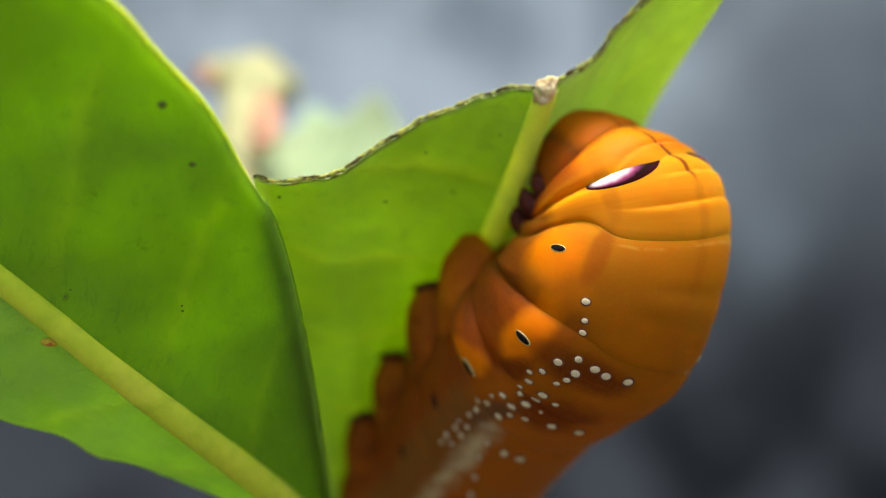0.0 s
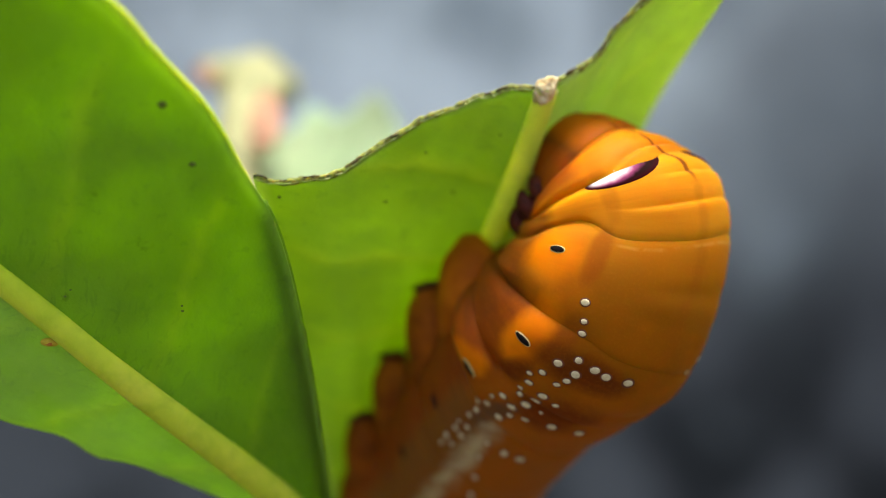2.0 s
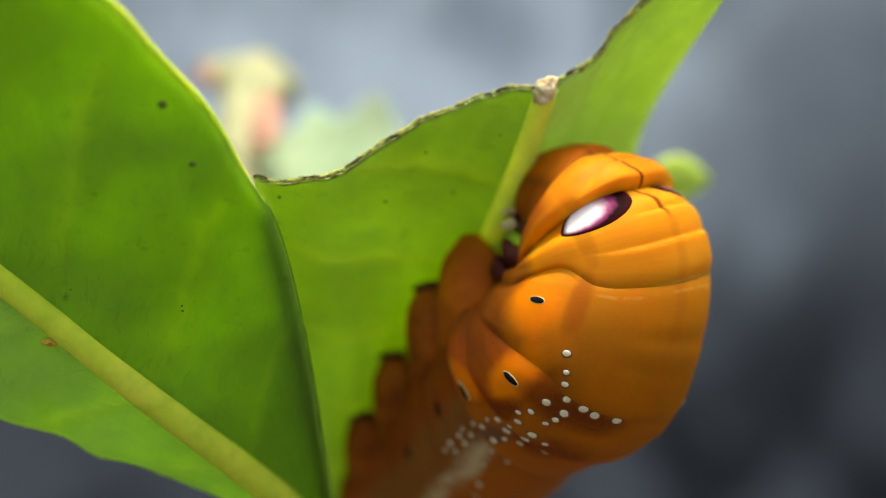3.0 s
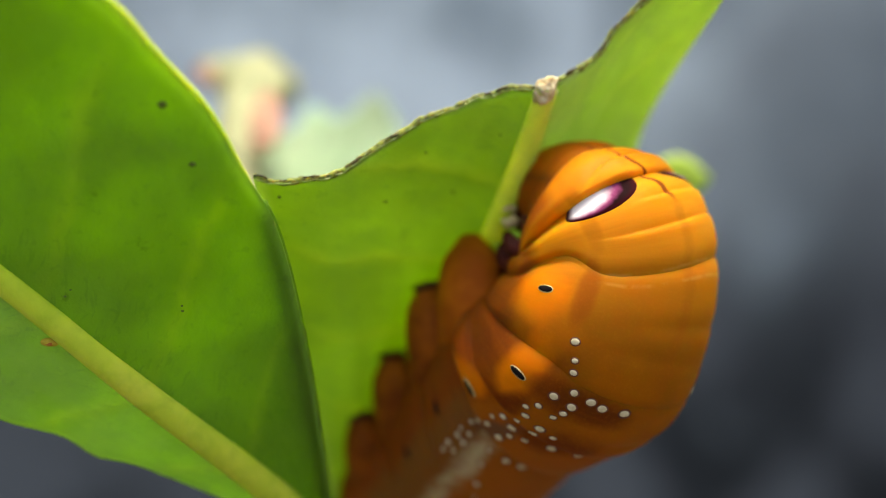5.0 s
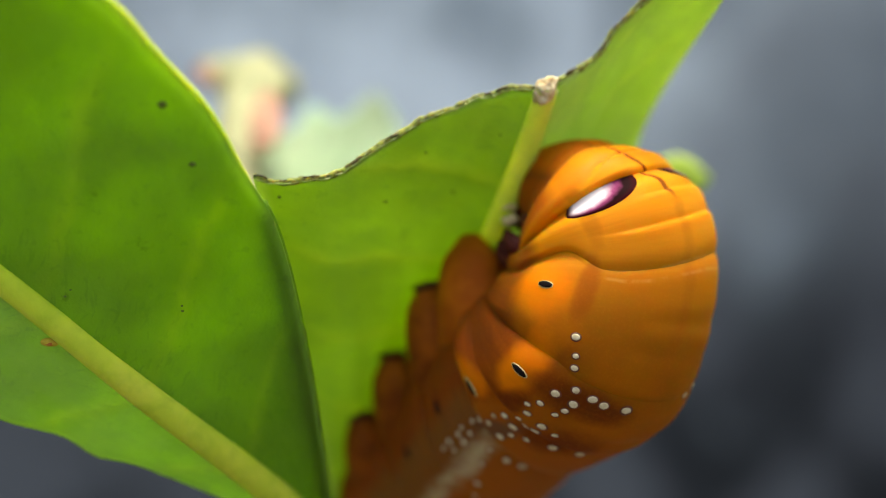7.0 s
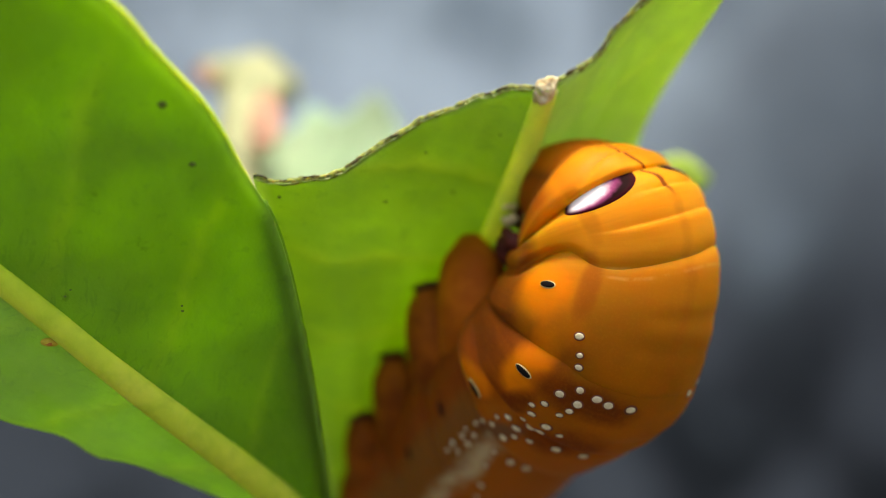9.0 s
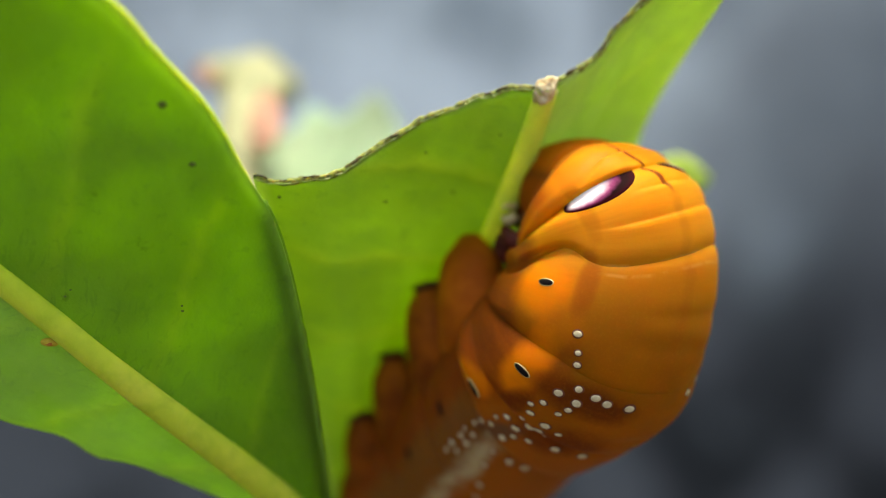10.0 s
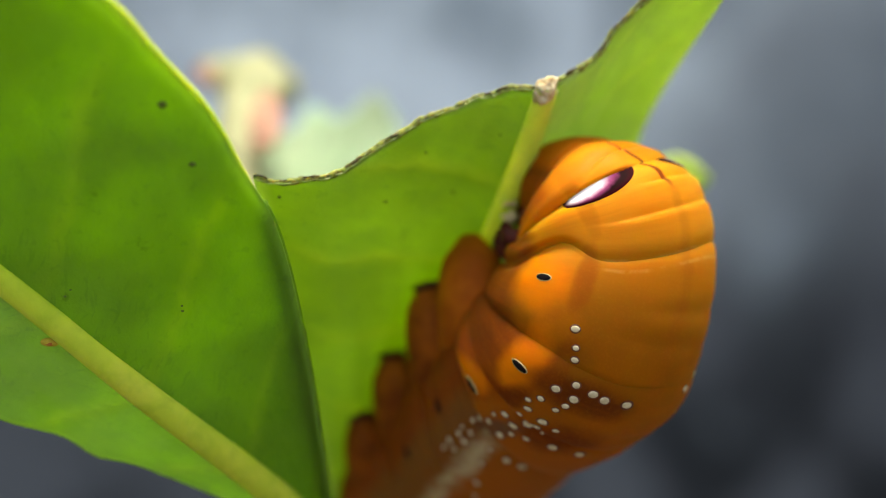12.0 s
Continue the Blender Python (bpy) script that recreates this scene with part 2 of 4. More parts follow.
def wall_material():
    m = Nodes("weathered_render")
    co = m.coords()
    patch = m.noise(17.0, 3.0, 0.55, m.scaled(co, (1.0, 1.0, 0.8)))
    streak = m.noise(60.0, 4.0, 0.6, m.scaled(co, (1.0, 1.0, 0.10)))
    grain = m.noise(160.0, 4.0)
    tone = m.mix(m.step(patch, 0.40, 0.58), rgb(0.25, 0.33, 0.40), rgb(0.66, 0.82, 0.94))
    tone = m.mix(m.step(streak, 0.35, 0.7, 0.0, 0.55), tone, rgb(0.66, 0.83, 0.92))
    # painted shade: skylight fades towards the foot of the wall, with an uneven edge
    sep = m.add("ShaderNodeSeparateXYZ")
    m.put(sep.inputs[0], co)
    # one stretch of the wall darkens unevenly towards positive x
    dark_end = m.math("MULTIPLY_ADD", m.math("SUBTRACT", m.noise(24.0, 3.0), 0.5), 0.16, sep.outputs[0])
    tone = m.mix(m.step(dark_end, 0.03, 0.20, 0.0, 0.72), tone, rgb(0.10, 0.125, 0.15))
    low_shade = m.math("ADD", sep.outputs[2], m.math("MULTIPLY", m.math("SUBTRACT", patch, 0.5), -0.30))
    low_shade = m.math("MULTIPLY_ADD", m.math("SUBTRACT", m.noise(5.0, 2.0), 0.5), -0.25, low_shade)
    low_shade = m.math("MULTIPLY_ADD", sep.outputs[0], -0.055, low_shade)
    tone = m.mix(m.step(low_shade, 0.43, 0.57, 0.97, 0.0), tone, m.mix(m.step(patch, 0.42, 0.60), rgb(0.013, 0.016, 0.020), rgb(0.070, 0.084, 0.102)))
    tone = m.mix(m.step(grain, 0.35, 0.75, 0.0, 0.3), tone, m.mix(0.6, tone, rgb(0.0, 0.0, 0.0)))
    m.set(Base_Color=tone, Roughness=0.95, Specular_IOR_Level=0.1, Normal=m.bump(grain, 0.5, 0.002))
    return m.mat


BACK = 60.0
SPIRACLE_PATCHES = ((7.567, 128.8, 0.34, 20), (6.80, 118.5, 0.42, 12), (5.5, 117.0, 0.40, 12))
SMUDGES = ((7.72, 107.5, 0.5, 7, 0.62, (0.36, 0.08, 0.004)), (8.82, 104.8, 0.9, 6, 0.3, (0.45, 0.1, 0.004)), (6.773, 86.9, 0.16, 34, 0.85, (0.13, 0.022, 0.004)), (5.25, 86.0, 0.7, 9, 0.8, (0.11, 0.065, 0.038)), (6.084, 73.2, 0.6, 24, 0.92, (0.16, 0.028, 0.004)), (6.375, 109.0, 0.35, 9, 0.8, (0.13, 0.022, 0.003)), (6.923, 103.4, 0.3, 7, 0.4, (0.22, 0.04, 0.003)))

LEAF_NEAR = leaf_material("near_leaf", (0.125, 0.22, 0.03), (0.45, 0.77, 0.022), vein_count=9.0, slant=0.03, pale_half=0.35)
LEAF_EATEN = leaf_material("eaten_leaf", (0.20, 0.315, 0.085), (0.49, 0.73, 0.06), vein_count=7.0, slant=0.2, pale_half=0.9)
LEAF_YOUNG = leaf_material("young_leaf", (0.47, 0.67, 0.44), (0.55, 0.75, 0.49), vein_count=9.0)
LEAF_TIP = leaf_material("leaf_tip", (0.60, 0.85, 0.22), (0.82, 1.0, 0.26), through_part=0.7)
RIB_NEAR = rib_material("near_midrib", (0.54, 0.70, 0.05), (0.68, 0.76, 0.08))
RIB_EATEN = rib_material("eaten_midrib", (0.53, 0.66, 0.11), (0.60, 0.70, 0.15), sss=1.0, deep=0.003)
MARGIN = rib_material("leaf_margin", (0.36, 0.58, 0.05), (0.46, 0.64, 0.08), sss=0.9)
CHEWED = plain_material("chewed_margin", (0.07, 0.10, 0.010), (0.29, 0.39, 0.04), 2400.0, 0.6, 0.0003, 0.5)
LIP = plain_material("pale_lip", (0.26, 0.38, 0.06), (0.42, 0.52, 0.16), 2600.0, 0.5, 0.0002, 0.3)
CRUST = plain_material("brown_crust", (0.018, 0.016, 0.006), (0.10, 0.085, 0.02), 1200.0, 0.8, 0.0003)
SCAR = plain_material("dried_sap", (0.50, 0.38, 0.16), (0.74, 0.66, 0.42), 1300.0, 0.6, 0.0004, 0.2)
TWIG = plain_material("green_twig", (0.16, 0.22, 0.04), (0.26, 0.30, 0.07), 500.0, 0.6)
BUD = leaf_material("bud", (0.60, 0.67, 0.40), (0.67, 0.74, 0.43), vein=(0.85, 0.85, 0.5))
BLUSH = leaf_material("blushed_petal", (0.74, 0.47, 0.32), (0.78, 0.50, 0.34), vein=(0.85, 0.6, 0.5))
SKIN = skin_material()
SPOT = plain_material("white_spot", (0.62, 0.54, 0.31), (0.80, 0.73, 0.49), 3000.0, 0.35, 0.00004)
SPOT_RIM = plain_material("spot_rim", (0.10, 0.018, 0.004), (0.17, 0.035, 0.005), 2500.0, 0.5, 0.00004)
PALE_RIM = plain_material("spiracle_rim", (0.50, 0.38, 0.14), (0.62, 0.50, 0.24), 2500.0, 0.4, 0.00004)
BLACK = plain_material("spiracle_black", (0.006, 0.005, 0.005), (0.010, 0.008, 0.008), 2500.0, 0.8, 0.00004, shine=0.06)
EYE = eyespot_material()
MAROON = plain_material("maroon_horn", (0.045, 0.008, 0.006), (0.11, 0.022, 0.014), 1800.0, 0.55, 0.0001, shine=0.15)
PROLEG = plain_material("proleg_skin", (0.18, 0.040, 0.004), (0.36, 0.092, 0.008), 420.0, 0.6, 0.0001, 0.2, shine=0.08)
PROLEG_FRONT = plain_material("foremost_proleg_skin", (0.34, 0.078, 0.005), (0.50, 0.132, 0.008), 420.0, 0.6, 0.0001, 0.4, shine=0.08)
CLAW = plain_material("pale_claw", (0.55, 0.45, 0.20), (0.68, 0.58, 0.30), 2000.0, 0.35, 0.00005)
DARK_SPECK = plain_material("dark_speck", (0.10, 0.15, 0.012), (0.15, 0.20, 0.02), 3000.0, 0.7, 0.00005)
RUST_EDGE = plain_material("rust_edge", (0.62, 0.46, 0.03), (0.72, 0.52, 0.04), 3000.0, 0.6, 0.00005)
RUST = plain_material("rust_patch", (0.46, 0.10, 0.01), (0.60, 0.22, 0.02), 3000.0, 0.6, 0.00005)
WALL = wall_material()
SOIL = plain_material("dark_soil", (0.035, 0.030, 0.026), (0.085, 0.075, 0.065), 30.0, 0.95, 0.004)


# ---- mesh helpers ----
def finish(name, bm, material, parent=None, smooth=True, label="", kind=""):
    data = bpy.data.meshes.new(name)
    bmesh.ops.recalc_face_normals(bm, faces=bm.faces)
    bm.to_mesh(data)
    bm.free()
    data.materials.append(material)
    if smooth:
        data.polygons.foreach_set("use_smooth", [True] * len(data.polygons))
    ob = new(name, data)
    if parent:
        ob.parent = parent
    if label or kind:
        tagged(ob, label, kind=kind)
    return ob


def part(name, bm, material, parent, label=""):
    return finish(name, bm, material, parent, True, label)


def glide(points, f):
    """A point on the smooth curve through the points, f from 0 to 1 by their number."""
    n = len(points) - 1
    i = min(int(f * n), n - 1)
    g = f * n - i
    p1, p2 = Vector(points[i]), Vector(points[i + 1])
    p0 = Vector(points[i - 1]) if i else 2 * p1 - p2
    p3 = Vector(points[i + 2]) if i + 2 <= n else 2 * p2 - p1
    return 0.5 * (2 * p1 + (p2 - p0) * g + (2 * p0 - 5 * p1 + 4 * p2 - p3) * g * g + (3 * p1 - p0 - 3 * p2 + p3) * g ** 3)


def evenly(points, n):
    """n + 1 points at even lengths along the smooth curve."""
    fine = [glide(points, i / 400) for i in range(401)]
    run = [0.0]
    for a, b in zip(fine, fine[1:]):
        run.append(run[-1] + (b - a).length)
    at = np.interp(np.linspace(0, run[-1], n + 1), run, np.linspace(0, 1, 401))
    return [glide(points, f) for f in at]


def grid_faces(bm, rows, uvs=None):
    layer = bm.loops.layers.uv.verify() if uvs else None
    vs = [[bm.verts.new(mm(p)) for p in row] for row in rows]
    for j in range(len(vs) - 1):
        for i in range(len(vs[0]) - 1):
            f = bm.faces.new((vs[j][i], vs[j][i + 1], vs[j + 1][i + 1], vs[j + 1][i]))
            if uvs:
                for loop, (a, b) in zip(f.loops, ((j, i), (j, i + 1), (j + 1, i + 1), (j + 1, i))):
                    loop[layer].uv = uvs[a][b]
    return vs


def half_blade(bm, rib, margin, end, base, nv, nu, side, bulge, ripple):
    """One half of a blade, spanned between midrib, margin, base and outer end."""
    a, b = evenly(rib, nv), evenly(margin, nv)
    c, d = evenly(base, nu), evenly(end, nu)
    rows, uvs = [], []
    for j in range(nv + 1):
        v = j / nv
        row, uvr = [], []
        for i in range(nu + 1):
            u = i / nu
            p = a[j].lerp(b[j], u) + c[i].lerp(d[i], v) - (a[0].lerp(b[0], u).lerp(a[nv].lerp(b[nv], u), v))
            arch = 4 * u * (1 - u) * (1 - v ** 6)
            p = p + Vector(bulge) * arch
            w = noise.noise(p * 0.16) * 0.5 + noise.noise(p * 0.5) * 0.12
            p.y += ripple * w * min(1, 5 * u)
            row.append(p)
            uvr.append((v, side * u))
        rows.append(row)
        uvs.append(uvr)
    grid_faces(bm, rows, uvs)
    return rows


def tube(bm, points, radii, n=12, flat=(1.0, 1.0), close=True):
    """A round rod along the points with its own radius at each."""
    rows, up = [], Vector((0.2, -1, 0.1))
    for i, p in enumerate(points):
        t = (Vector(points[min(i + 1, len(points) - 1)]) - Vector(points[max(i - 1, 0)])).normalized()
        a = t.cross(up).normalized()
        b = a.cross(t)
        rows.append([bm.verts.new(mm(Vector(p) + radii[i] * (a * math.cos(k * math.tau / n) * flat[0] + b * math.sin(k * math.tau / n) * flat[1])))
                     for k in range(n)])
    for r0, r1 in zip(rows, rows[1:]):
        for k in range(n):
            bm.faces.new((r0[k], r0[(k + 1) % n], r1[(k + 1) % n], r1[k]))
    if close:
        bm.faces.new(rows[0][::-1])
        bm.faces.new(rows[-1])
    return rows


def thick(ob, metres):
    mod = ob.modifiers.new("thickness", "SOLIDIFY")
    mod.thickness, mod.offset = metres, 0.0
    return ob


# ---- ground and wall ----
bm = bmesh.new()
bmesh.ops.create_grid(bm, x_segments=40, y_segments=40, size=60.0)
for v in bm.verts:
    v.co.z = 0.02 * noise.noise(v.co * 0.3) - 0.012
ground = tagged(finish("ground", bm, SOIL), "dark bare soil below the plant", "ground", kind="structure")

bm = bmesh.new()
bmesh.ops.create_cube(bm, size=1.0, matrix=Matrix.Translation((0, 0.57, 0.60)) @ Matrix.Diagonal((5.0, 0.2, 1.3, 1)))
bmesh.ops.bevel(bm, geom=bm.edges[:], offset=0.01, segments=2, affect="EDGES")
wall = tagged(finish("wall_north", bm, WALL, smooth=False), "weathered grey wall with dark patches and streaks", "wall", kind="structure")

# ---- the plant ----
plant = tagged(new("plant"), "leafy shrub shoot with a half-eaten green leaf", "plant")
NODE = (-3.04, 27, -36.08)

stem = [(-6, 60, -500), (-4, 52, -330), (0, 40, -170), (0, 32, -80), NODE, (-4.86, 36, -32.01), (-10.71, 50, -20.90), (-16.46, 54, -2.34), (-20.98, 56, 6.77), (-21.17, 56, 11.65)]
bm = bmesh.new()
sp = evenly(stem, 60)
tube(bm, sp, [2.6 - 1.8 * i / 60 for i in range(61)], 14)
part("stem", bm, TWIG, plant, "green woody stem")

# near leaf, seen from its underside
RIB_A = [NODE, (-6.88, 15, -24.09), (-10.73, 6, -16.74), (-18.57, -0.5, -8.73), (-26.35, -3, -1.71), (-35.89, -6, 6.15), (-43.93, -8, 10.98)]
TOP_A = [NODE, (-6.11, 16, -25.84), (-7.60, 9, -19.55), (-7.85, 4, -13.23), (-8.79, 0, -4.52), (-9.95, -3, 1.38), (-11.63, -5.8, 4.88), (-13.17, -7.2, 7.88), (-15.78, -8.6, 10.82), (-18.14, -9.6, 13.47), (-22.71, -10.5, 16.00), (-31.15, -10.5, 17.20), (-43.93, -8, 10.98)]
LOW_A = [NODE, (-7.98, 18.0, -25.1), (-11.13, 9.0, -19.16), (-15.2, 5.65, -16.22), (-20.06, 4.05, -13.9), (-22.51, 3.6, -13.38), (-24.46, 2.8, -11.94), (-28.01, 1.6, -10.58), (-34.58, 0.3, -6.99), (-41.08, -2.5, 0.71), (-43.93, -8.0, 10.98)]
bm = bmesh.new()
upper = half_blade(bm, RIB_A, TOP_A, [RIB_A[-1]] * 2, [NODE] * 2, 90, 30, 1, (0, 0.6, 0), 1.0)
half_blade(bm, RIB_A, LOW_A, [RIB_A[-1]] * 2, [NODE] * 2, 90, 22, -1, (0, 0.05, 0), 1.2)
near_leaf = thick(part("leaf", bm, LEAF_NEAR, plant, "large smooth green leaf seen from below"), 0.00035)
# towards its base a strip of blade, added behind the margin, darkens it
bm = bmesh.new()
backing, low, high = [], -21.0, 3.0
for row in upper:
    z = row[-1].z
    if low < z < high:
        wide = 5.6 * math.sin(math.pi * ((z - low) / (high - low)) ** 0.8) ** 0.6
        line = []
        for k in range(9):
            f = 30 - wide * k / 8
            a = min(int(f), 29)
            line.append(row[a].lerp(row[a + 1], f - a) + Vector((0, 0.22 + 0.5 * math.sin(math.pi * k / 8) + 0.25 * k / 8, 0)))
        backing.append(line)
grid_faces(bm, backing, [[(j / 40, 0.7 + 0.1 * i / 8) for i in range(9)] for j in range(len(backing))])
thick(part("margin_backing", bm, LEAF_NEAR, near_leaf, "unseen strip of blade behind the margin"), 0.0003)
bm = bmesh.new()
pts = evenly(RIB_A, 70)
tube(bm, [p + Vector((0, -0.25, 0)) for p in pts], [1.36 - 0.72 * (i / 70) ** 0.8 for i in range(71)], 14, (1.0, 0.6))
part("midrib", bm, RIB_NEAR, near_leaf, "pale yellow-green midrib")
bm = bmesh.new()
tube(bm, evenly(TOP_A[5:], 90), [0.05 + 0.18 * min(1, i / 30) for i in range(91)], 8)
part("leaf_margin", bm, MARGIN, near_leaf, "thin pale leaf margin")

# eaten leaf behind it
RIB_B = [NODE, (-4.42, 26, -24.43), (-3.18, 24, -17.95), (0.26, 19, -8.72), (3.47, 9.5, 0.51), (5.26, 5, 5.82), (6.61, 2, 10.17)]
LEFT_B = [NODE, (-6.51, 22, -27.08), (-8.32, 17, -19.69), (-9.70, 12, -10.51), (-11.30, 6, -1.85), (-11.85, 1, 4.57)]
RIGHT_B = [NODE, (0.29, 27, -27.05), (8.28, 26, -12.19), (13.18, 20.5, 0.93), (14.86, 14, 9.50), (18.10, 4, 16.18), (19.24, 0.5, 18.36)]
CUT_L = [(6.61, 2, 10.17), (5.05, 1.7, 10.27), (3.61, 1.5, 9.99), (1.64, 1.2, 9.28), (-0.32, 1, 8.55), (-1.91, 0.8, 7.75), (-3.32, 0.6, 6.84), (-4.54, 0.5, 6.10), (-5.77, 0.4, 5.21), (-7.17, 0.3, 4.53), (-8.75, 0.3, 4.29), (-10.36, 0.5, 4.16), (-11.85, 1, 4.57)]
CUT_R = [(6.61, 2, 10.17), (7.42, 2.2, 10.77), (8.91, 2.6, 11.69), (10.07, 2.6, 12.64), (10.79, 2.6, 13.72), (11.56, 2.2, 14.66), (12.76, 1.8, 15.73), (14.77, 1.1, 17.44), (19.24, 0.5, 18.36)]


def nibbled(points, n, depth):
    out = []
    for i, p in enumerate(evenly(points, n)):
        k = min(1.0, i / 4, (n - i) / 4)
        out.append(p + Vector((0, 0, depth * k * (noise.noise(p * 0.7) + 0.5 * noise.noise(p * 1.7) + 0.25 * noise.noise(p * 4.1)))))
    return out


CUT_L, CUT_R = nibbled(CUT_L, 140, 0.16), nibbled(CUT_R, 90, 0.16)
bm = bmesh.new()
half_blade(bm, RIB_B, LEFT_B, CUT_L, [NODE] * 2, 80, 60, 1, (0, 0.9, 0), 0.8)
half_blade(bm, RIB_B, RIGHT_B, CUT_R, [NODE] * 2, 80, 40, -1, (0, 0.6, 0), 0.6)
eaten_leaf = thick(part("leaf", bm, LEAF_EATEN, plant, "green leaf with a dark chewed upper edge"), 0.0004)
bm = bmesh.new()
pts = evenly(RIB_B, 60)
tube(bm, [p + Vector((0, -0.3, 0)) for p in pts], [2.0 - 1.27 * i / 60 for i in range(61)], 14, (1.0, 0.6))
part("midrib", bm, RIB_EATEN, eaten_leaf, "thick pale midrib")


def runs(points, radius, least):
    """The stretches of a line on which the radius is above the least."""
    out, run = [], []
    for p in points:
        r = radius(p)
        if r > least:
            run.append((p, r))
        else:
            if len(run) > 3:
                out.append(run)
            run = []
    return out + [run] if len(run) > 3 else out


for cut in (CUT_L, CUT_R):
    fine = evenly(cut, 260)
    bm = bmesh.new()
    tube(bm, [p + Vector((0, 0.02, 0.05 * noise.noise(p * 2.3))) for p in fine],
         [0.20 + 0.07 * noise.noise(p * 1.1) + 0.05 * noise.noise(p * 3.7) + 0.03 * noise.noise(p * 8) for p in fine], 9)
    rim = part("chewed_edge", bm, CHEWED, eaten_leaf, "mottled green chewed edge")
    bm = bmesh.new()
    tube(bm, [p + Vector((0, -0.17, -0.14 + 0.06 * noise.noise(p * 1.9) + 0.03 * noise.noise(p * 6))) for p in fine],
         [max(0.015, 0.04 + 0.05 * noise.noise(p * 2.7) + 0.03 * noise.noise(p * 7)) for p in fine], 7)
    part("pale_lip", bm, LIP, rim, "pale dried lip of the bite")
    bm = bmesh.new()
    for run in runs(fine, lambda p: 0.045 + 0.12 * noise.noise(p * 0.9 + Vector((5, 0, 0))) + 0.06 * noise.noise(p * 3.1), 0.035):
        tube(bm, [p + Vector((0, -0.13, 0.10 + 0.10 * noise.noise(p * 1.3))) for p, _ in run], [r for _, r in run], 8)
    part("crust", bm, CRUST, rim, "dark dried crust")
bm = bmesh.new()
bmesh.ops.create_icosphere(bm, subdivisions=4, radius=1.0)
for v in bm.verts:
    v.co *= 1 + 0.4 * noise.noise(v.co * 1.6) + 0.25 * noise.noise(v.co * 3.4) + 0.08 * noise.noise(v.co * 8)
    v.co = mm((6.55, 1.75, 10.06)) + Vector((v.co.x * 0.72 + 0.25 * v.co.z, v.co.y * 0.4, v.co.z * 0.82)) * 0.001
part("sap_scar", bm, SCAR, eaten_leaf, "dried tan sap on the cut midrib")


# specks and a rust patch on the undersides
def speck(leaf, p, wide, high, material, label):
    bm = bmesh.new()
    bmesh.ops.create_icosphere(bm, subdivisions=2, radius=1.0)
    # set it on the face of the blade
    near = min(leaf.data.polygons, key=lambda f: (f.center - mm(p)).length)
    at = mm(p) - near.normal * (mm(p) - near.center).dot(near.normal)
    at += near.normal * (0.00030 if near.normal.y < 0 else -0.00036)
    turn = near.normal.to_track_quat("Z", "X").to_matrix()
    for v in bm.verts:
        c = v.co * (1 + 0.3 * noise.noise(v.co * 1.7 + Vector(p)))
        v.co = at + turn @ Vector((c.x * high, c.y * wide, c.z * (0.36 if material is RUST else 0.28 if material is RUST_EDGE else 0.09))) * 0.001
    part("speck", bm, material, leaf, label)


speck(near_leaf, (-23.75, -1.9, -5.66), 0.62, 0.30, RUST_EDGE, "yellow rust patch")
speck(near_leaf, (-23.72, -1.95, -5.70), 0.36, 0.16, RUST, "brown heart of the rust patch")
for p, size in (((-15.66, -6.84, 8.27), 0.40), ((-14.23, -5.58, 5.02), 0.28),
                   ((-22.46, -2.52, -2.67), 0.12),
                   ((-22.12, -2.55, -2.27), 0.09), ((-15.86, -1.47, -2.99), 0.11),
                   ((-15.89, -1.32, -3.3), 0.13)):
    speck(near_leaf, p, size * 0.75, size * 0.55, DARK_SPECK, "dark speck")
for p, size in (((0.6, 5.41, 3.86), 0.16), ((-3.81, 3.56, 3.15), 0.15),
                   ((-1.15, 2.34, 6.24), 0.12), ((3.69, 3.29, 7.45), 0.10),
                   ((-10.26, 1.04, 3.3), 0.16)):
    speck(eaten_leaf, p, size * 0.9, size * 0.7, DARK_SPECK, "dark speck")

# small leaf whose tip shows behind the caterpillar
bm = bmesh.new()
RIB_C = [NODE, (3.35, 34, -25.85), (11.06, 30, -10.23), (15.97, 27, 0.52), (18.69, 25, 4.47), (21.87, 24, 5.81)]
UP_C = [NODE, (3.35, 34, -25.34), (10.47, 29, -8.67), (14.55, 27, 2.90), (17.76, 25, 7.18), (19.99, 24.5, 7.56), (21.87, 24, 5.81)]
DN_C = [NODE, (3.86, 34, -26.36), (12.04, 30, -11.20), (17.40, 27, 0.05), (19.62, 25, 3.87), (21.15, 24.5, 4.78), (21.87, 24, 5.81)]
half_blade(bm, RIB_C, UP_C, [RIB_C[-1]] * 2, [NODE] * 2, 50, 8, 1, (0, 0.5, 0), 0.4)
half_blade(bm, RIB_C, DN_C, [RIB_C[-1]] * 2, [NODE] * 2, 50, 8, -1, (0, 0.5, 0), 0.4)
thick(part("leaf", bm, LEAF_TIP, plant, "small bright green leaf, only its tip shows"), 0.0005)

# pale young leaf and buds far behind
bm = bmesh.new()
RIB_D = [(-16.93, 53, -2.32), (-12.28, 33, 1.06), (-10.21, 38, 7.42), (-7.98, 44, 13.36), (-6.71, 46, 15.55)]
UP_D = [(-16.93, 53, -2.32), (-19.32, 33, 0.55), (-20.30, 37, 5.79), (-17.94, 41, 9.89), (-14.51, 43, 11.87), (-13.08, 45, 14.48), (-10.75, 44, 12.69), (-8.05, 45, 14.31), (-6.71, 46, 15.55)]
DN_D = [(-16.93, 53, -2.32), (-8.25, 33, -1.46), (-4.34, 36, 3.15), (-3.32, 40, 8.62), (-4.77, 44, 13.36), (-6.71, 46, 15.55)]
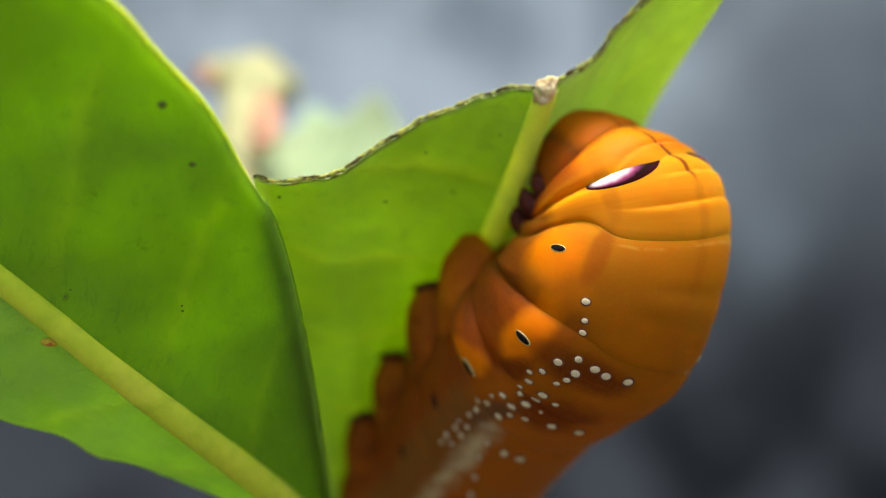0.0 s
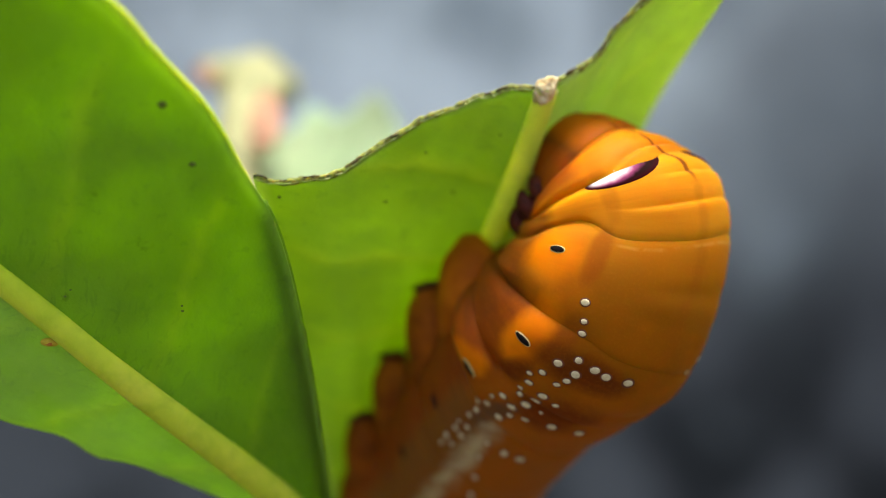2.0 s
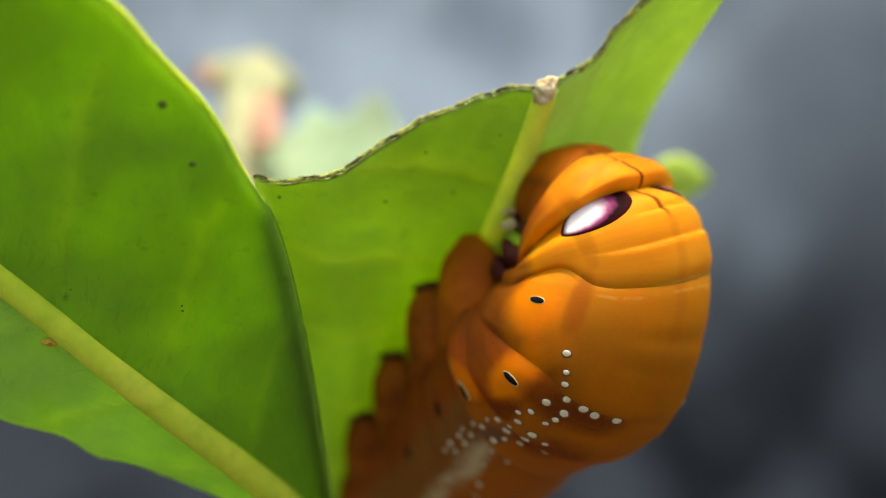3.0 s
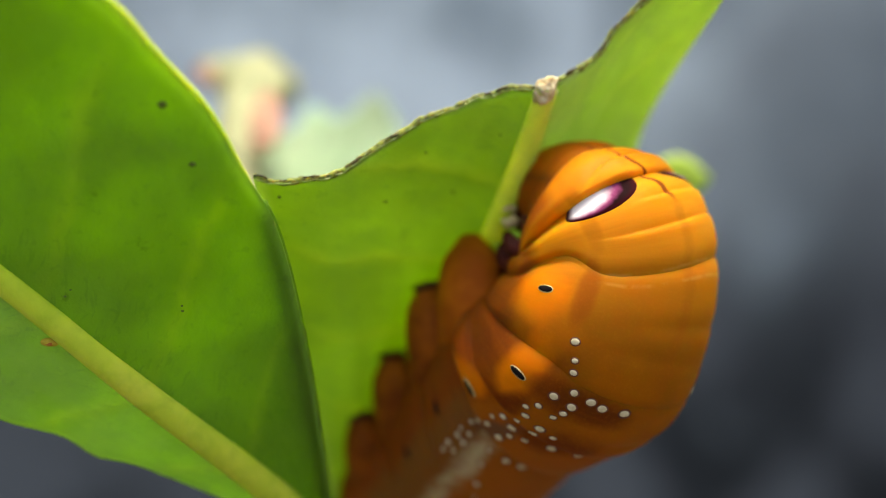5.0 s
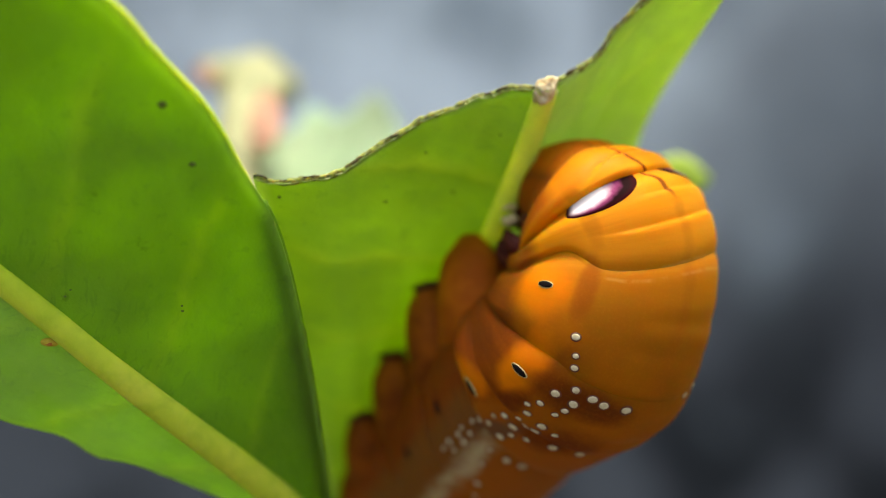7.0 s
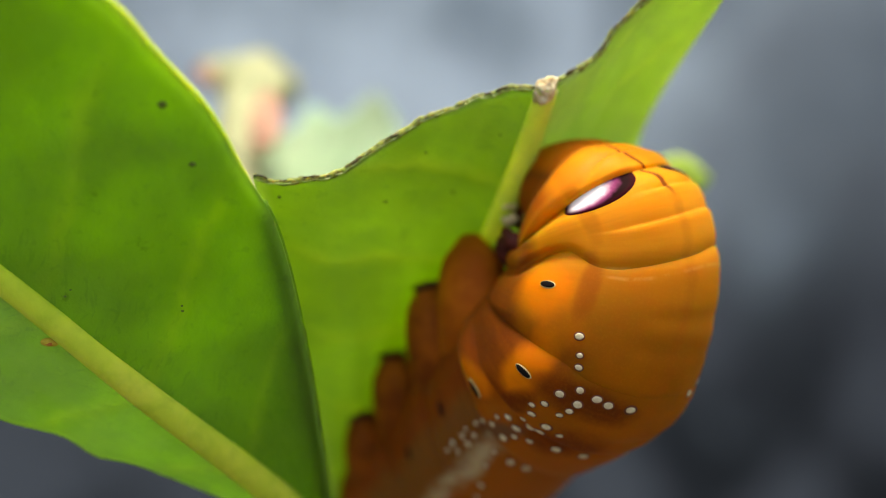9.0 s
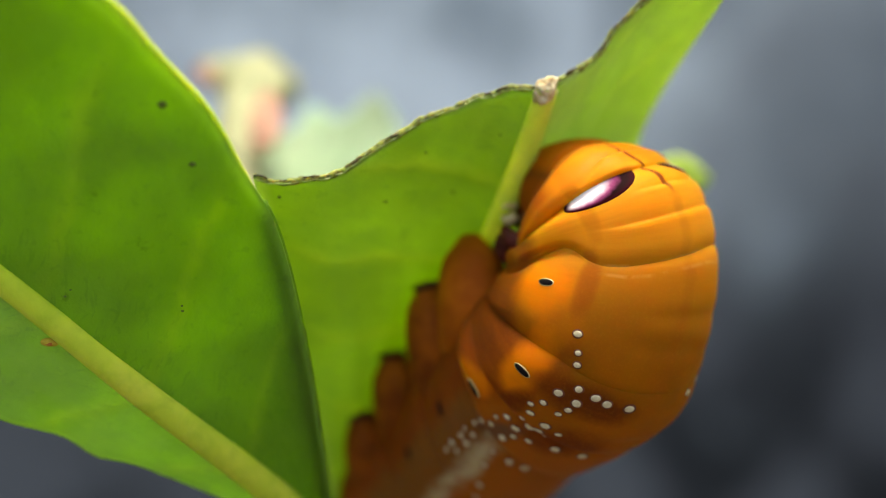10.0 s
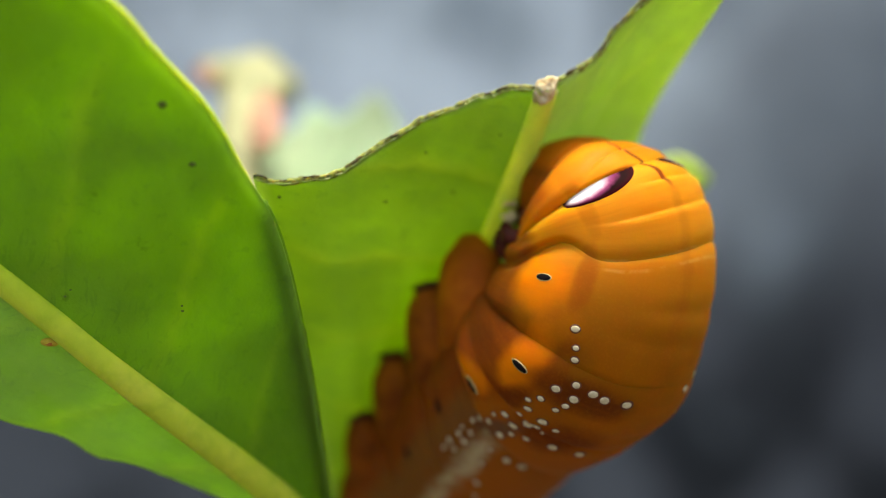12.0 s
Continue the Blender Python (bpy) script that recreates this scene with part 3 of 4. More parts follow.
half_blade(bm, RIB_D, UP_D, [RIB_D[-1]] * 2, [RIB_D[0]] * 2, 50, 20, 1, (0, 1.5, 0), 1.0)
half_blade(bm, RIB_D, DN_D, [RIB_D[-1]] * 2, [RIB_D[0]] * 2, 50, 20, -1, (0, 1.5, 0), 1.0)
thick(part("leaf", bm, LEAF_YOUNG, plant, "pale young leaf with an uneven edge"), 0.0004)


def petal(a, b, width, bend, material, label):
    """A thick curled petal from a to b."""
    bm = bmesh.new()
    a, b = Vector(a), Vector(b)
    rows = []
    side = (b - a).cross(Vector((0, -1, 0))).normalized()
    for j in range(17):
        v = j / 16
        w = width * (math.sin(math.pi * (0.12 + 0.80 * v)) ** 0.7)
        row = []
        for i in range(13):
            u = i / 6 - 1
            p = a.lerp(b, v) + side * (u * w) + Vector((0, 1, 0)) * (bend * math.sin(math.pi * v) + 0.5 * width * u * u)
            row.append(p + Vector((0, 0, 0.25 * noise.noise(p * 0.6))))
        rows.append(row)
    grid_faces(bm, rows)
    return thick(part("petal", bm, material, plant, label), 0.0008)


petal((-18.06, 33, 3.57), (-20.23, 46, 16.96), 2.2, -0.6, BUD, "pale cream petal")
petal((-18.67, 45, 16.15), (-24.37, 49, 18.42), 1.7, 0.6, BUD, "pale cream petal")
petal((-20.06, 45, 15.98), (-14.90, 49, 16.80), 1.8, 0.6, BUD, "pale cream petal")
petal((-19.07, 44, 14.19), (-19.75, 49, 19.92), 3.3, 0.5, BUD, "pale cream petal")
petal((-16.15, 34, 9.09), (-16.57, 39, 14.28), 1.25, 0.2, BLUSH, "blushed pink-orange petal")
petal((-22.61, 44, 16.24), (-24.26, 45, 17.83), 0.6, 0.3, BLUSH, "blushed pink-orange petal")

# ---- the caterpillar ----
# Its spine from the tail to the head: x, y, z, radius, and the lean of the ring in degrees.
SPINE = [(-11.06, 31, -36.99, 4.69, -57),
         (-6.84, 27, -28.71, 7.61, -58),
         (-2.68, 22.5, -21.09, 8.0, -58),
         (0.82, 18, -15.95, 7.54, -58),
         (3.68, 13.6, -11.44, 7.35, -58),
         (6.53, 9.3, -7.51, 7.23, -55),
         (8.32, 6.8, -5.65, 7.44, -41),
         (10.1, 5.2, -3.93, 7.45, -25),
         (12.02, 4.8, 1.01, 6.81, -6),
         (11.64, 5.0, 3.58, 6.27, 18),
         (10.42, 5.9, 5.62, 4.38, 23),
         (8.71, 6.9, 6.84, 3.21, 36),
         (7.36, 7.6, 6.01, 2.31, 60)]
RINGS = np.array(SPINE)


def along(s):
    n = len(RINGS)
    i = int(min(max(math.floor(s), 0), n - 2))
    f = s - i
    p1, p2 = RINGS[i], RINGS[i + 1]
    p0 = RINGS[i - 1] if i else 2 * p1 - p2
    p3 = RINGS[i + 2] if i + 2 < n else 2 * p2 - p1
    k1, k2, k3 = p2 - p0, 2 * p0 - 5 * p1 + 4 * p2 - p3, 3 * p1 - p0 - 3 * p2 + p3
    return 0.5 * (2 * p1 + k1 * f + k2 * f * f + k3 * f ** 3), 0.5 * (k1 + 2 * k2 * f + 3 * k3 * f * f)


def skin_point(s, deg, grow=1.0):
    v, d = along(s)
    a = radians(v[4])
    e1 = Vector((math.cos(a), 0, math.sin(a)))
    t = Vector(d[:3])
    t = (t - e1 * t.dot(e1)).normalized()
    e2 = e1.cross(t)
    th = radians(deg)
    return Vector(v[:3]) + (e1 * math.cos(th) + e2 * math.sin(th)) * (v[3] * grow)


def swelling(s, deg):
    """Lobes round the spiracles, folds of the thorax, fine rings."""
    g = 0.0
    for cs, cd, ws, wd in SPIRACLE_PATCHES:
        g += 0.035 * math.exp(-((s - cs) / ws) ** 2 - ((deg - cd) / (wd * 1.3)) ** 2)
    # the flank of the third abdominal ring bulges over its proleg
    g += 0.10 * math.exp(-((s - 5.5) / 0.45) ** 2 - ((deg - 134) / 17) ** 2)
    g += 0.004 * noise.noise(Vector((s * 3, deg * 0.03, 0)))
    return g


SEGMENT_NAMES = ("abdomen_segment", "abdomen_segment", "abdomen_segment", "abdomen_segment", "abdomen_segment", "abdomen_segment",
                 "abdomen_segment", "abdomen_segment", "thorax_segment", "thorax_segment", "thorax_segment")
# folds across a segment: place along it, depth, and the degrees round the body between which it runs
FOLDS = {8: ((0.46, 0.026, -60, 90), (0.80, 0.030, -60, 68)), 9: ((0.27, 0.060, -60, 90), (0.64, 0.036, -60, 68)),
         10: ((0.0, 0.06, -60, 110), (0.5, 0.02, -60, 150)), 7: ((0.55, 0.008, -60, 70), (0.28, 0.006, -60, 80)), 6: ((0.5, 0.012, -60, 60),)}
# where the hind and front rim of a segment run, by the degrees round the body: lobed on the flank of the first abdominal ring
RIMS = {8: ((-90, 8.1), (33, 8.02), (70, 7.9), (94, 7.83), (104, 7.85), (111, 7.98), (118, 8.12), (125, 8.18), (133, 8.12), (143, 7.93), (152, 7.68), (170, 7.6), (200, 7.8), (270, 8.1)),
        10: ((-90, 10.0), (0, 10.15), (50, 10.12), (66, 10.06), (80, 9.96), (100, 9.78), (124, 9.6), (150, 9.5), (200, 9.7), (270, 10.0))}


def rim_at(i, deg):
    """The place along the body at which segment i begins."""
    if i not in RIMS:
        return float(i)
    table = RIMS[i]
    total = 0.0
    for k in (-3, -1.5, 0, 1.5, 3):
        total += float(np.interp(deg + k, [d for d, _ in table], [s for _, s in table]))
    return total / 5


def place_on(i, f, deg):
    """The place along the body at the share f of segment i."""
    a = rim_at(i, deg)
    return a + f * (rim_at(i + 1, deg) - a)
caterpillar = tagged(new("caterpillar"), "fat orange hawk moth caterpillar with white spots and an eyespot", "caterpillar")
caterpillar.location = (0, 0, 0)
segments, HOME = {}, {}


def growth(i, s, deg):
    """The share of the ring's radius at a place of segment i: full in its middle, drawn in towards its ends."""
    a = rim_at(i, deg)
    f = (s - a) / (rim_at(i + 1, deg) - a)
    lobed = (i == 7 and f > 0.5) or (i == 8 and f < 0.5)
    flank = 1 / (1 + math.exp((118 - deg) / 3)) if lobed else 1 / (1 + math.exp((106 - deg) / 5))
    deep = 0.04 if lobed else 0.085 if i in (4, 5, 6, 7) else 0.05
    flush = lobed or (i == 6 and f > 0.5) or (i == 7 and f < 0.5)
    g = 1.0 - ((0.004 if flush else 0.012) + deep * flank) * abs(2 * min(max(f, 0), 1) - 1) ** 5
    if i in (4, 5, 6):  # the back of the hind rings is scalloped
        g -= 0.022 / (1 + math.exp((deg - 84) / 5)) * abs(2 * min(max(f, 0), 1) - 1) ** 4
    if i in (8, 9, 10):  # the rings of the thorax are puffed up
        g -= (0.030 if f > 0.5 or i == 10 else 0.0) * abs(2 * min(max(f, 0), 1) - 1) ** 3
    back = 1 / (1 + math.exp((deg - 64) / 3))
    if i == 8 and f > 1:
        g -= (f - 1) * (0.20 + 0.26 * back)
    if i == 9:  # it lies over the next segment on the flank and under it on the back
        g -= back * (0.03 + 0.06 * max(0.0, 1 - f * 3.0)) + 0.022 * (1 - back) * max(0.0, 1 - f / 0.3) ** 2
    if i == 8:  # its hind rim lies under the first abdominal ring
        g -= 0.024 * max(0.0, 1 - f / 0.2) ** 2
    for fold, deep, low, high in FOLDS.get(i, ()):
        if i == 9 and fold < 0.5:  # this crease runs into the rim above the eyespot
            fold *= 1 - 1 / (1 + math.exp((89 - deg) / 5))
        part_way = 1 / (1 + math.exp((low - deg) / 5)) / (1 + math.exp((deg - high) / 5))
        if i in (8, 9, 10):  # each fold laps over the one before it, with a sharp crease
            g -= deep * part_way * (math.exp(-(f - fold) / 0.13) if f >= fold else 0.6 * max(0.0, 1 - (fold - f) / 0.07) ** 2)
        else:
            g -= deep * part_way * math.exp(-((f - fold) / 0.05) ** 2)
            g += 0.6 * deep * part_way * math.exp(-((f - fold - 0.14) / 0.09) ** 2)
    return g + swelling(s, deg)


def skin_surface(i, s, deg):
    return skin_point(s, deg, growth(i, s, deg))


def body_segment(i):
    bm = bmesh.new()
    layer = bm.loops.layers.uv.verify()
    home = mm(along(i + 0.5)[0][:3])
    back, fine = 0.14, 60 if i in (8, 9, 10) else 26
    steps = [(-back, 0.76), (-back * 0.7, 0.88), (-back * 0.35, 0.965), (0, None), (0.006, None)] + [(k / fine, None) for k in range(1, fine)] + [(0.994, None), (1, None)]
    if i == 8:
        steps += [(1.1, None), (1.2, None), (1.3, 0.96), (1.4, 0.88), (1.5, 0.75)]
    else:
        steps += [(1.05, 0.986), (1.12, 0.978), (1.2, 0.95), (1.27, 0.86), (1.3, 0.7)]
    if i == 7:  # lies almost flush with the thorax
        steps[-5:] = [(1.04, 0.998), (1.09, 0.99), (1.16, 0.97), (1.22, 0.92), (1.26, 0.8)]
    if i == 6:
        steps[-5:] = [(1.05, 0.997), (1.12, 0.988), (1.2, 0.95), (1.27, 0.86), (1.3, 0.7)]
    if i == 7:
        steps[:3] = [(-back, 0.90), (-back * 0.7, 0.965), (-back * 0.35, 0.992)]
    if i == 8:
        steps[:3] = [(-back, 0.93), (-back * 0.7, 0.975), (-back * 0.35, 0.993)]
    n, rows, ends = 144, [], 1.2 if i == 8 else 1.0
    for f, g in steps:
        row, run = [], []
        for k in range(n):
            deg = k * 360 / n - 90
            s = min(place_on(i, f, deg), 11.98)
            p = skin_surface(i, s, deg) if g is None else skin_point(s, deg, g * growth(i, place_on(i, min(max(f, 0), ends), deg), deg))
            row.append(bm.verts.new(mm(p) - home))
            run.append(s / 12)
        rows.append((run, row))
    for (s0, r0), (s1, r1) in zip(rows, rows[1:]):
        for k in range(n):
            m = (k + 1) % n
            f = bm.faces.new((r0[k], r0[m], r1[m], r1[k]))
            a, b = (k * 360 / n - 90) / 360, ((k + 1) * 360 / n - 90) / 360
            for loop, uv in zip(f.loops, ((s0[k], a), (s0[m], b), (s1[m], b), (s1[k], a))):
                loop[layer].uv = uv
    bm.faces.new([v for v in rows[0][1]][::-1])
    bm.faces.new([v for v in rows[-1][1]])
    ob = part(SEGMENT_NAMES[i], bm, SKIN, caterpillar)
    ob.location = home
    segments[i], HOME[i] = ob, home
    return ob


def skin_frame(i, s, deg):
    """Place on segment i (in its own space), outward normal, and the ways along and round the body."""
    p = skin_surface(i, s, deg)
    a = (skin_surface(i, s + 0.03, deg) - p).normalized()
    r = (skin_surface(i, s, deg + 2) - p).normalized()
    n = r.cross(a).normalized()
    v = Vector(along(s)[0][:3])
    if n.dot(p - v) < 0:
        n = -n
    r = a.cross(n).normalized()
    return mm(p) - HOME[i], n, a, r


def skin_disc(name, i, s, deg, long_mm, wide_mm, high_mm, material, turn=0.0, sink=0.0, label="", uv=False):
    """A low domed disc that follows the skin. turn: degrees from the ring's way."""
    p, n, a, r = skin_frame(i, s, deg)
    ct, st = math.cos(radians(turn)), math.sin(radians(turn))
    per_s = (skin_surface(i, s + 0.04, deg) - skin_surface(i, s - 0.04, deg)).length / 0.08
    per_deg = (skin_surface(i, s, deg + 2) - skin_surface(i, s, deg - 2)).length / 4
    bm = bmesh.new()
    layer = bm.loops.layers.uv.verify()
    rings, count = (10, 40) if uv else (5, 20)
    vs, place = [], {}
    for j in range(rings + 1):
        q = j / rings
        row = []
        for k in range(count if j else 1):
            w = k * math.tau / count
            u, v = q * math.cos(w), q * math.sin(w)
            dx, dy = u * long_mm, v * wide_mm
            dr, da = dx * ct - dy * st, dx * st + dy * ct
            h = high_mm * (1 - q ** 3) - sink - (0.1 if j == rings else 0)
            at = mm(skin_surface(i, s + da / per_s, deg + dr / per_deg)) - HOME[i]
            vert = bm.verts.new(at + n * (h * 0.001))
            place[vert] = (u, v)
            row.append(vert)
        vs.append(row)
    for k in range(count):
        bm.faces.new((vs[0][0], vs[1][k], vs[1][(k + 1) % count]))
        for j in range(1, rings):
            bm.faces.new((vs[j][k], vs[j][(k + 1) % count], vs[j + 1][(k + 1) % count], vs[j + 1][k]))
    if uv:
        for f in bm.faces:
            for loop in f.loops:
                loop[layer].uv = place[loop.vert]
    return part(name, bm, material, segments[i], label)


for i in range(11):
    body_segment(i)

# white spots: place along the body, degrees round it, size in mm
SPOTS = {
    7: ((7.222, 103.8, 0.27), (7.087, 100.1, 0.22), (7.012, 98.1, 0.24), (7.05, 16.8, 0.29)),
    6: ((6.761, 99.0, 0.31), (6.847, 92.5, 0.27), (6.836, 83.3, 0.31), (6.823, 76.8, 0.31), (6.833, 65.1, 0.35), (6.752, 89.2, 0.31), (6.68, 90.0, 0.24), (6.612, 91.9, 0.21), (6.631, 100.9, 0.24), (6.55, 104.3, 0.21), (6.45, 100.3, 0.25), (6.219, 98.2, 0.18), (6.406, 90.3, 0.32), (6.192, 88.0, 0.28), (6.386, 82.2, 0.21), (6.966, 26.9, 0.29)),
    5: ((5.942, 92.1, 0.21), (5.883, 85.5, 0.32), (5.917, 77.5, 0.14), (5.684, 86.8, 0.32), (5.722, 94.3, 0.25), (5.502, 81.6, 0.22), (5.227, 81.6, 0.29), (5.666, 77.1, 0.22), (5.516, 95.1, 0.18), (5.231, 90.8, 0.22), (5.023, 94.0, 0.22), (5.809, 66.4, 0.32), (5.861, 52.0, 0.33)),
    4: ((4.908, 90.4, 0.22), (4.77, 90.9, 0.19), (4.745, 61.9, 0.3), (4.783, 52.2, 0.34), (4.48, 70.5, 0.23), (4.214, 64.4, 0.23), (4.709, 72.7, 0.19), (4.312, 92.0, 0.23), (4.486, 91.0, 0.23), (4.491, 85.8, 0.26), (4.308, 86.8, 0.19), (4.639, 86.7, 0.23), (4.189, 91.5, 0.19), (4.583, 92.2, 0.15)),
    3: ((3.952, 58.7, 0.27),),
}
for i, rows in SPOTS.items():
    for s, deg, size in rows:
        skin_disc("spot_rim", i, s, deg, size * 1.6, size * 1.35, 0.02, SPOT_RIM, sink=0.01)
        skin_disc("spot", i, s, deg, size * random.uniform(1.02, 1.2), size * random.uniform(0.78, 0.95), 0.055, SPOT, random.uniform(-25, 25), label="small white spot")

# breathing holes along the flank: segment, place, degrees, half length, turn
SPIRACLES = ((7, 7.63, 128.1, 0.63, 0), (6, 6.75, 118.8, 0.77, 4), (5, 5.448, 112.0, 0.82, 8), (4, 4.352, 110.5, 0.63, 0), (3, 3.522, 106.3, 0.56, 0))
EYE_AT = (9.045, 91.5, -13.0)
for i, s, deg, long_mm, turn in SPIRACLES:
    wide = 0.06 if i == 5 else 0.0
    if i > 4:
        skin_disc("spiracle_rim", i, s, deg, long_mm * 1.06, 0.31 + wide * 0.9, 0.05 + wide, PALE_RIM, turn, label="pale rim of the spiracle")
    skin_disc("spiracle", i, s, deg, long_mm * 0.98, 0.25 + wide, 0.10 + wide, BLACK, turn, label="black slit-like spiracle")

# the eyespots, one on each side of the back
skin_disc("eyespot", 8, EYE_AT[0], EYE_AT[1], 2.85, 1.7, 0.08, EYE, EYE_AT[2], label="white eyespot with a purple-black rim", uv=True)
skin_disc("eyespot", 8, EYE_AT[0] + 0.06, 19.0, 2.6, 1.25, 0.08, EYE, 180 - EYE_AT[2], label="white eyespot with a purple-black rim", uv=True)


def lobe(name, i, points, radii, material, label=""):
    bm = bmesh.new()
    fine = evenly(points, 14)
    r = np.interp(np.linspace(0, 1, 15), np.linspace(0, 1, len(radii)), radii)
    tube(bm, fine, [float(q) for q in r], 16)
    if i in segments:
        for v in bm.verts:
            v.co -= HOME[i]
        return part(name, bm, material, segments[i], label)
    return part(name, bm, material, i or caterpillar, label)


# prolegs press against the leaf
PROLEGS = ((5, (3.1, 8.6, -6.9), (2.2, 8.0, -3.2), (1.85, 9, 0.9)), (4, (0.65, 11.5, -9.64), (-0.48, 10, -5.99), (-1.07, 10, -2.34)),
           (3, (-1.94, 15.5, -14.73), (-3.22, 13.4, -10.76), (-3.70, 13.2, -7.44)), (2, (-4.38, 19, -19.68), (-5.57, 15.5, -15.57), (-6.29, 15, -12.13)))
for i, a, b, c in PROLEGS:
    fat = (0, 0, 0.82, 0.9, 0.97, 1.14)[i]
    grip = lobe("proleg", None, [a, b, c], [q * fat for q in (2.9, 2.75, 2.5, 2.2, 1.75, 0.6)], PROLEG_FRONT if i == 5 else PROLEG, "orange-brown fleshy proleg" if i == 5 else "brown fleshy proleg")
    if i == 5:  # its sole is pressed into the leaf
        continue
    tip = Vector(c) + (Vector(c) - Vector(b)).normalized() * 0.12
    lobe("proleg_sole", grip, [Vector(b).lerp(tip, 0.84), Vector(b).lerp(tip, 0.93), tip], [q * fat for q in (1.1, 1.25, 1.3, 1.25, 1.05, 0.7, 0.12)], MAROON, "dark gripping sole")

LEGS = ((10, (7.5, 5.0, 3.6), (6.5, 4.4, 4.1), (6.0, 4.6, 5.0)), (10, (7.9, 8.5, 3.6), (6.9, 8.5, 3.9), (6.3, 8.5, 4.3)),
        (9, (7.2, 5.2, 2.4), (5.7, 4.6, 2.9), (5.3, 4.6, 4.0)), (9, (7.5, 9, 2.6), (6.3, 9, 2.9), (5.7, 9, 3.4)),
        (8, (6.6, 6.0, 1.3), (5.2, 5.6, 1.7), (4.9, 5.2, 2.8)), (8, (6.8, 9, 1.6), (5.8, 9, 2.2), (5.3, 9, 2.8)))
# three pairs of short dark legs under the thorax, and the head tucked against the leaf
for i, a, b, c in LEGS:
    lobe("leg", i, [a, b, c], (1.25, 1.1, 0.85, 0.6, 0.2), MAROON, "dark maroon jointed leg")

HEAD_AT = (7.53, 8.2, 5.55)
bm = bmesh.new()
bmesh.ops.create_icosphere(bm, subdivisions=4, radius=1.0)
for v in bm.verts:
    c = v.co
    cleft = 1 - 0.10 * math.exp(-(c.y * 5) ** 2) * max(0, c.z)
    v.co = Vector((c.x * 1.7, c.y * 1.9, c.z * 2.0)) * cleft * 0.001
head = part("head", bm, MAROON, caterpillar, "small rounded dark brown head")
head.location = mm(HEAD_AT)
HOME[11] = mm(HEAD_AT)
segments[11] = head
lobe("mandible", 11, [(6.30, 6.3, 4.66), (5.82, 6, 4.50), (5.52, 6, 4.95)], (0.45, 0.4, 0.25, 0.1), CLAW, "pale mouthpart")
lobe("antenna", 11, [(6.57, 6, 5.33), (6.01, 5.5, 5.45), (5.69, 5.2, 5.28)], (0.22, 0.2, 0.15, 0.05), CLAW, "short pale feeler")


# ---- what moves: the caterpillar draws its front down, then slowly lifts it again ----
def motions():
    for i, rows in MOVES.items():
        ob, home = segments[i], HOME[i]
        keys = []
        for t, dx, dz, turn, nod, roll in rows:
            keys.append((t, pose(home.x + dx * 0.001, home.y, home.z + dz * 0.001, -nod, -turn, -roll)))
        walk(ob, keys)


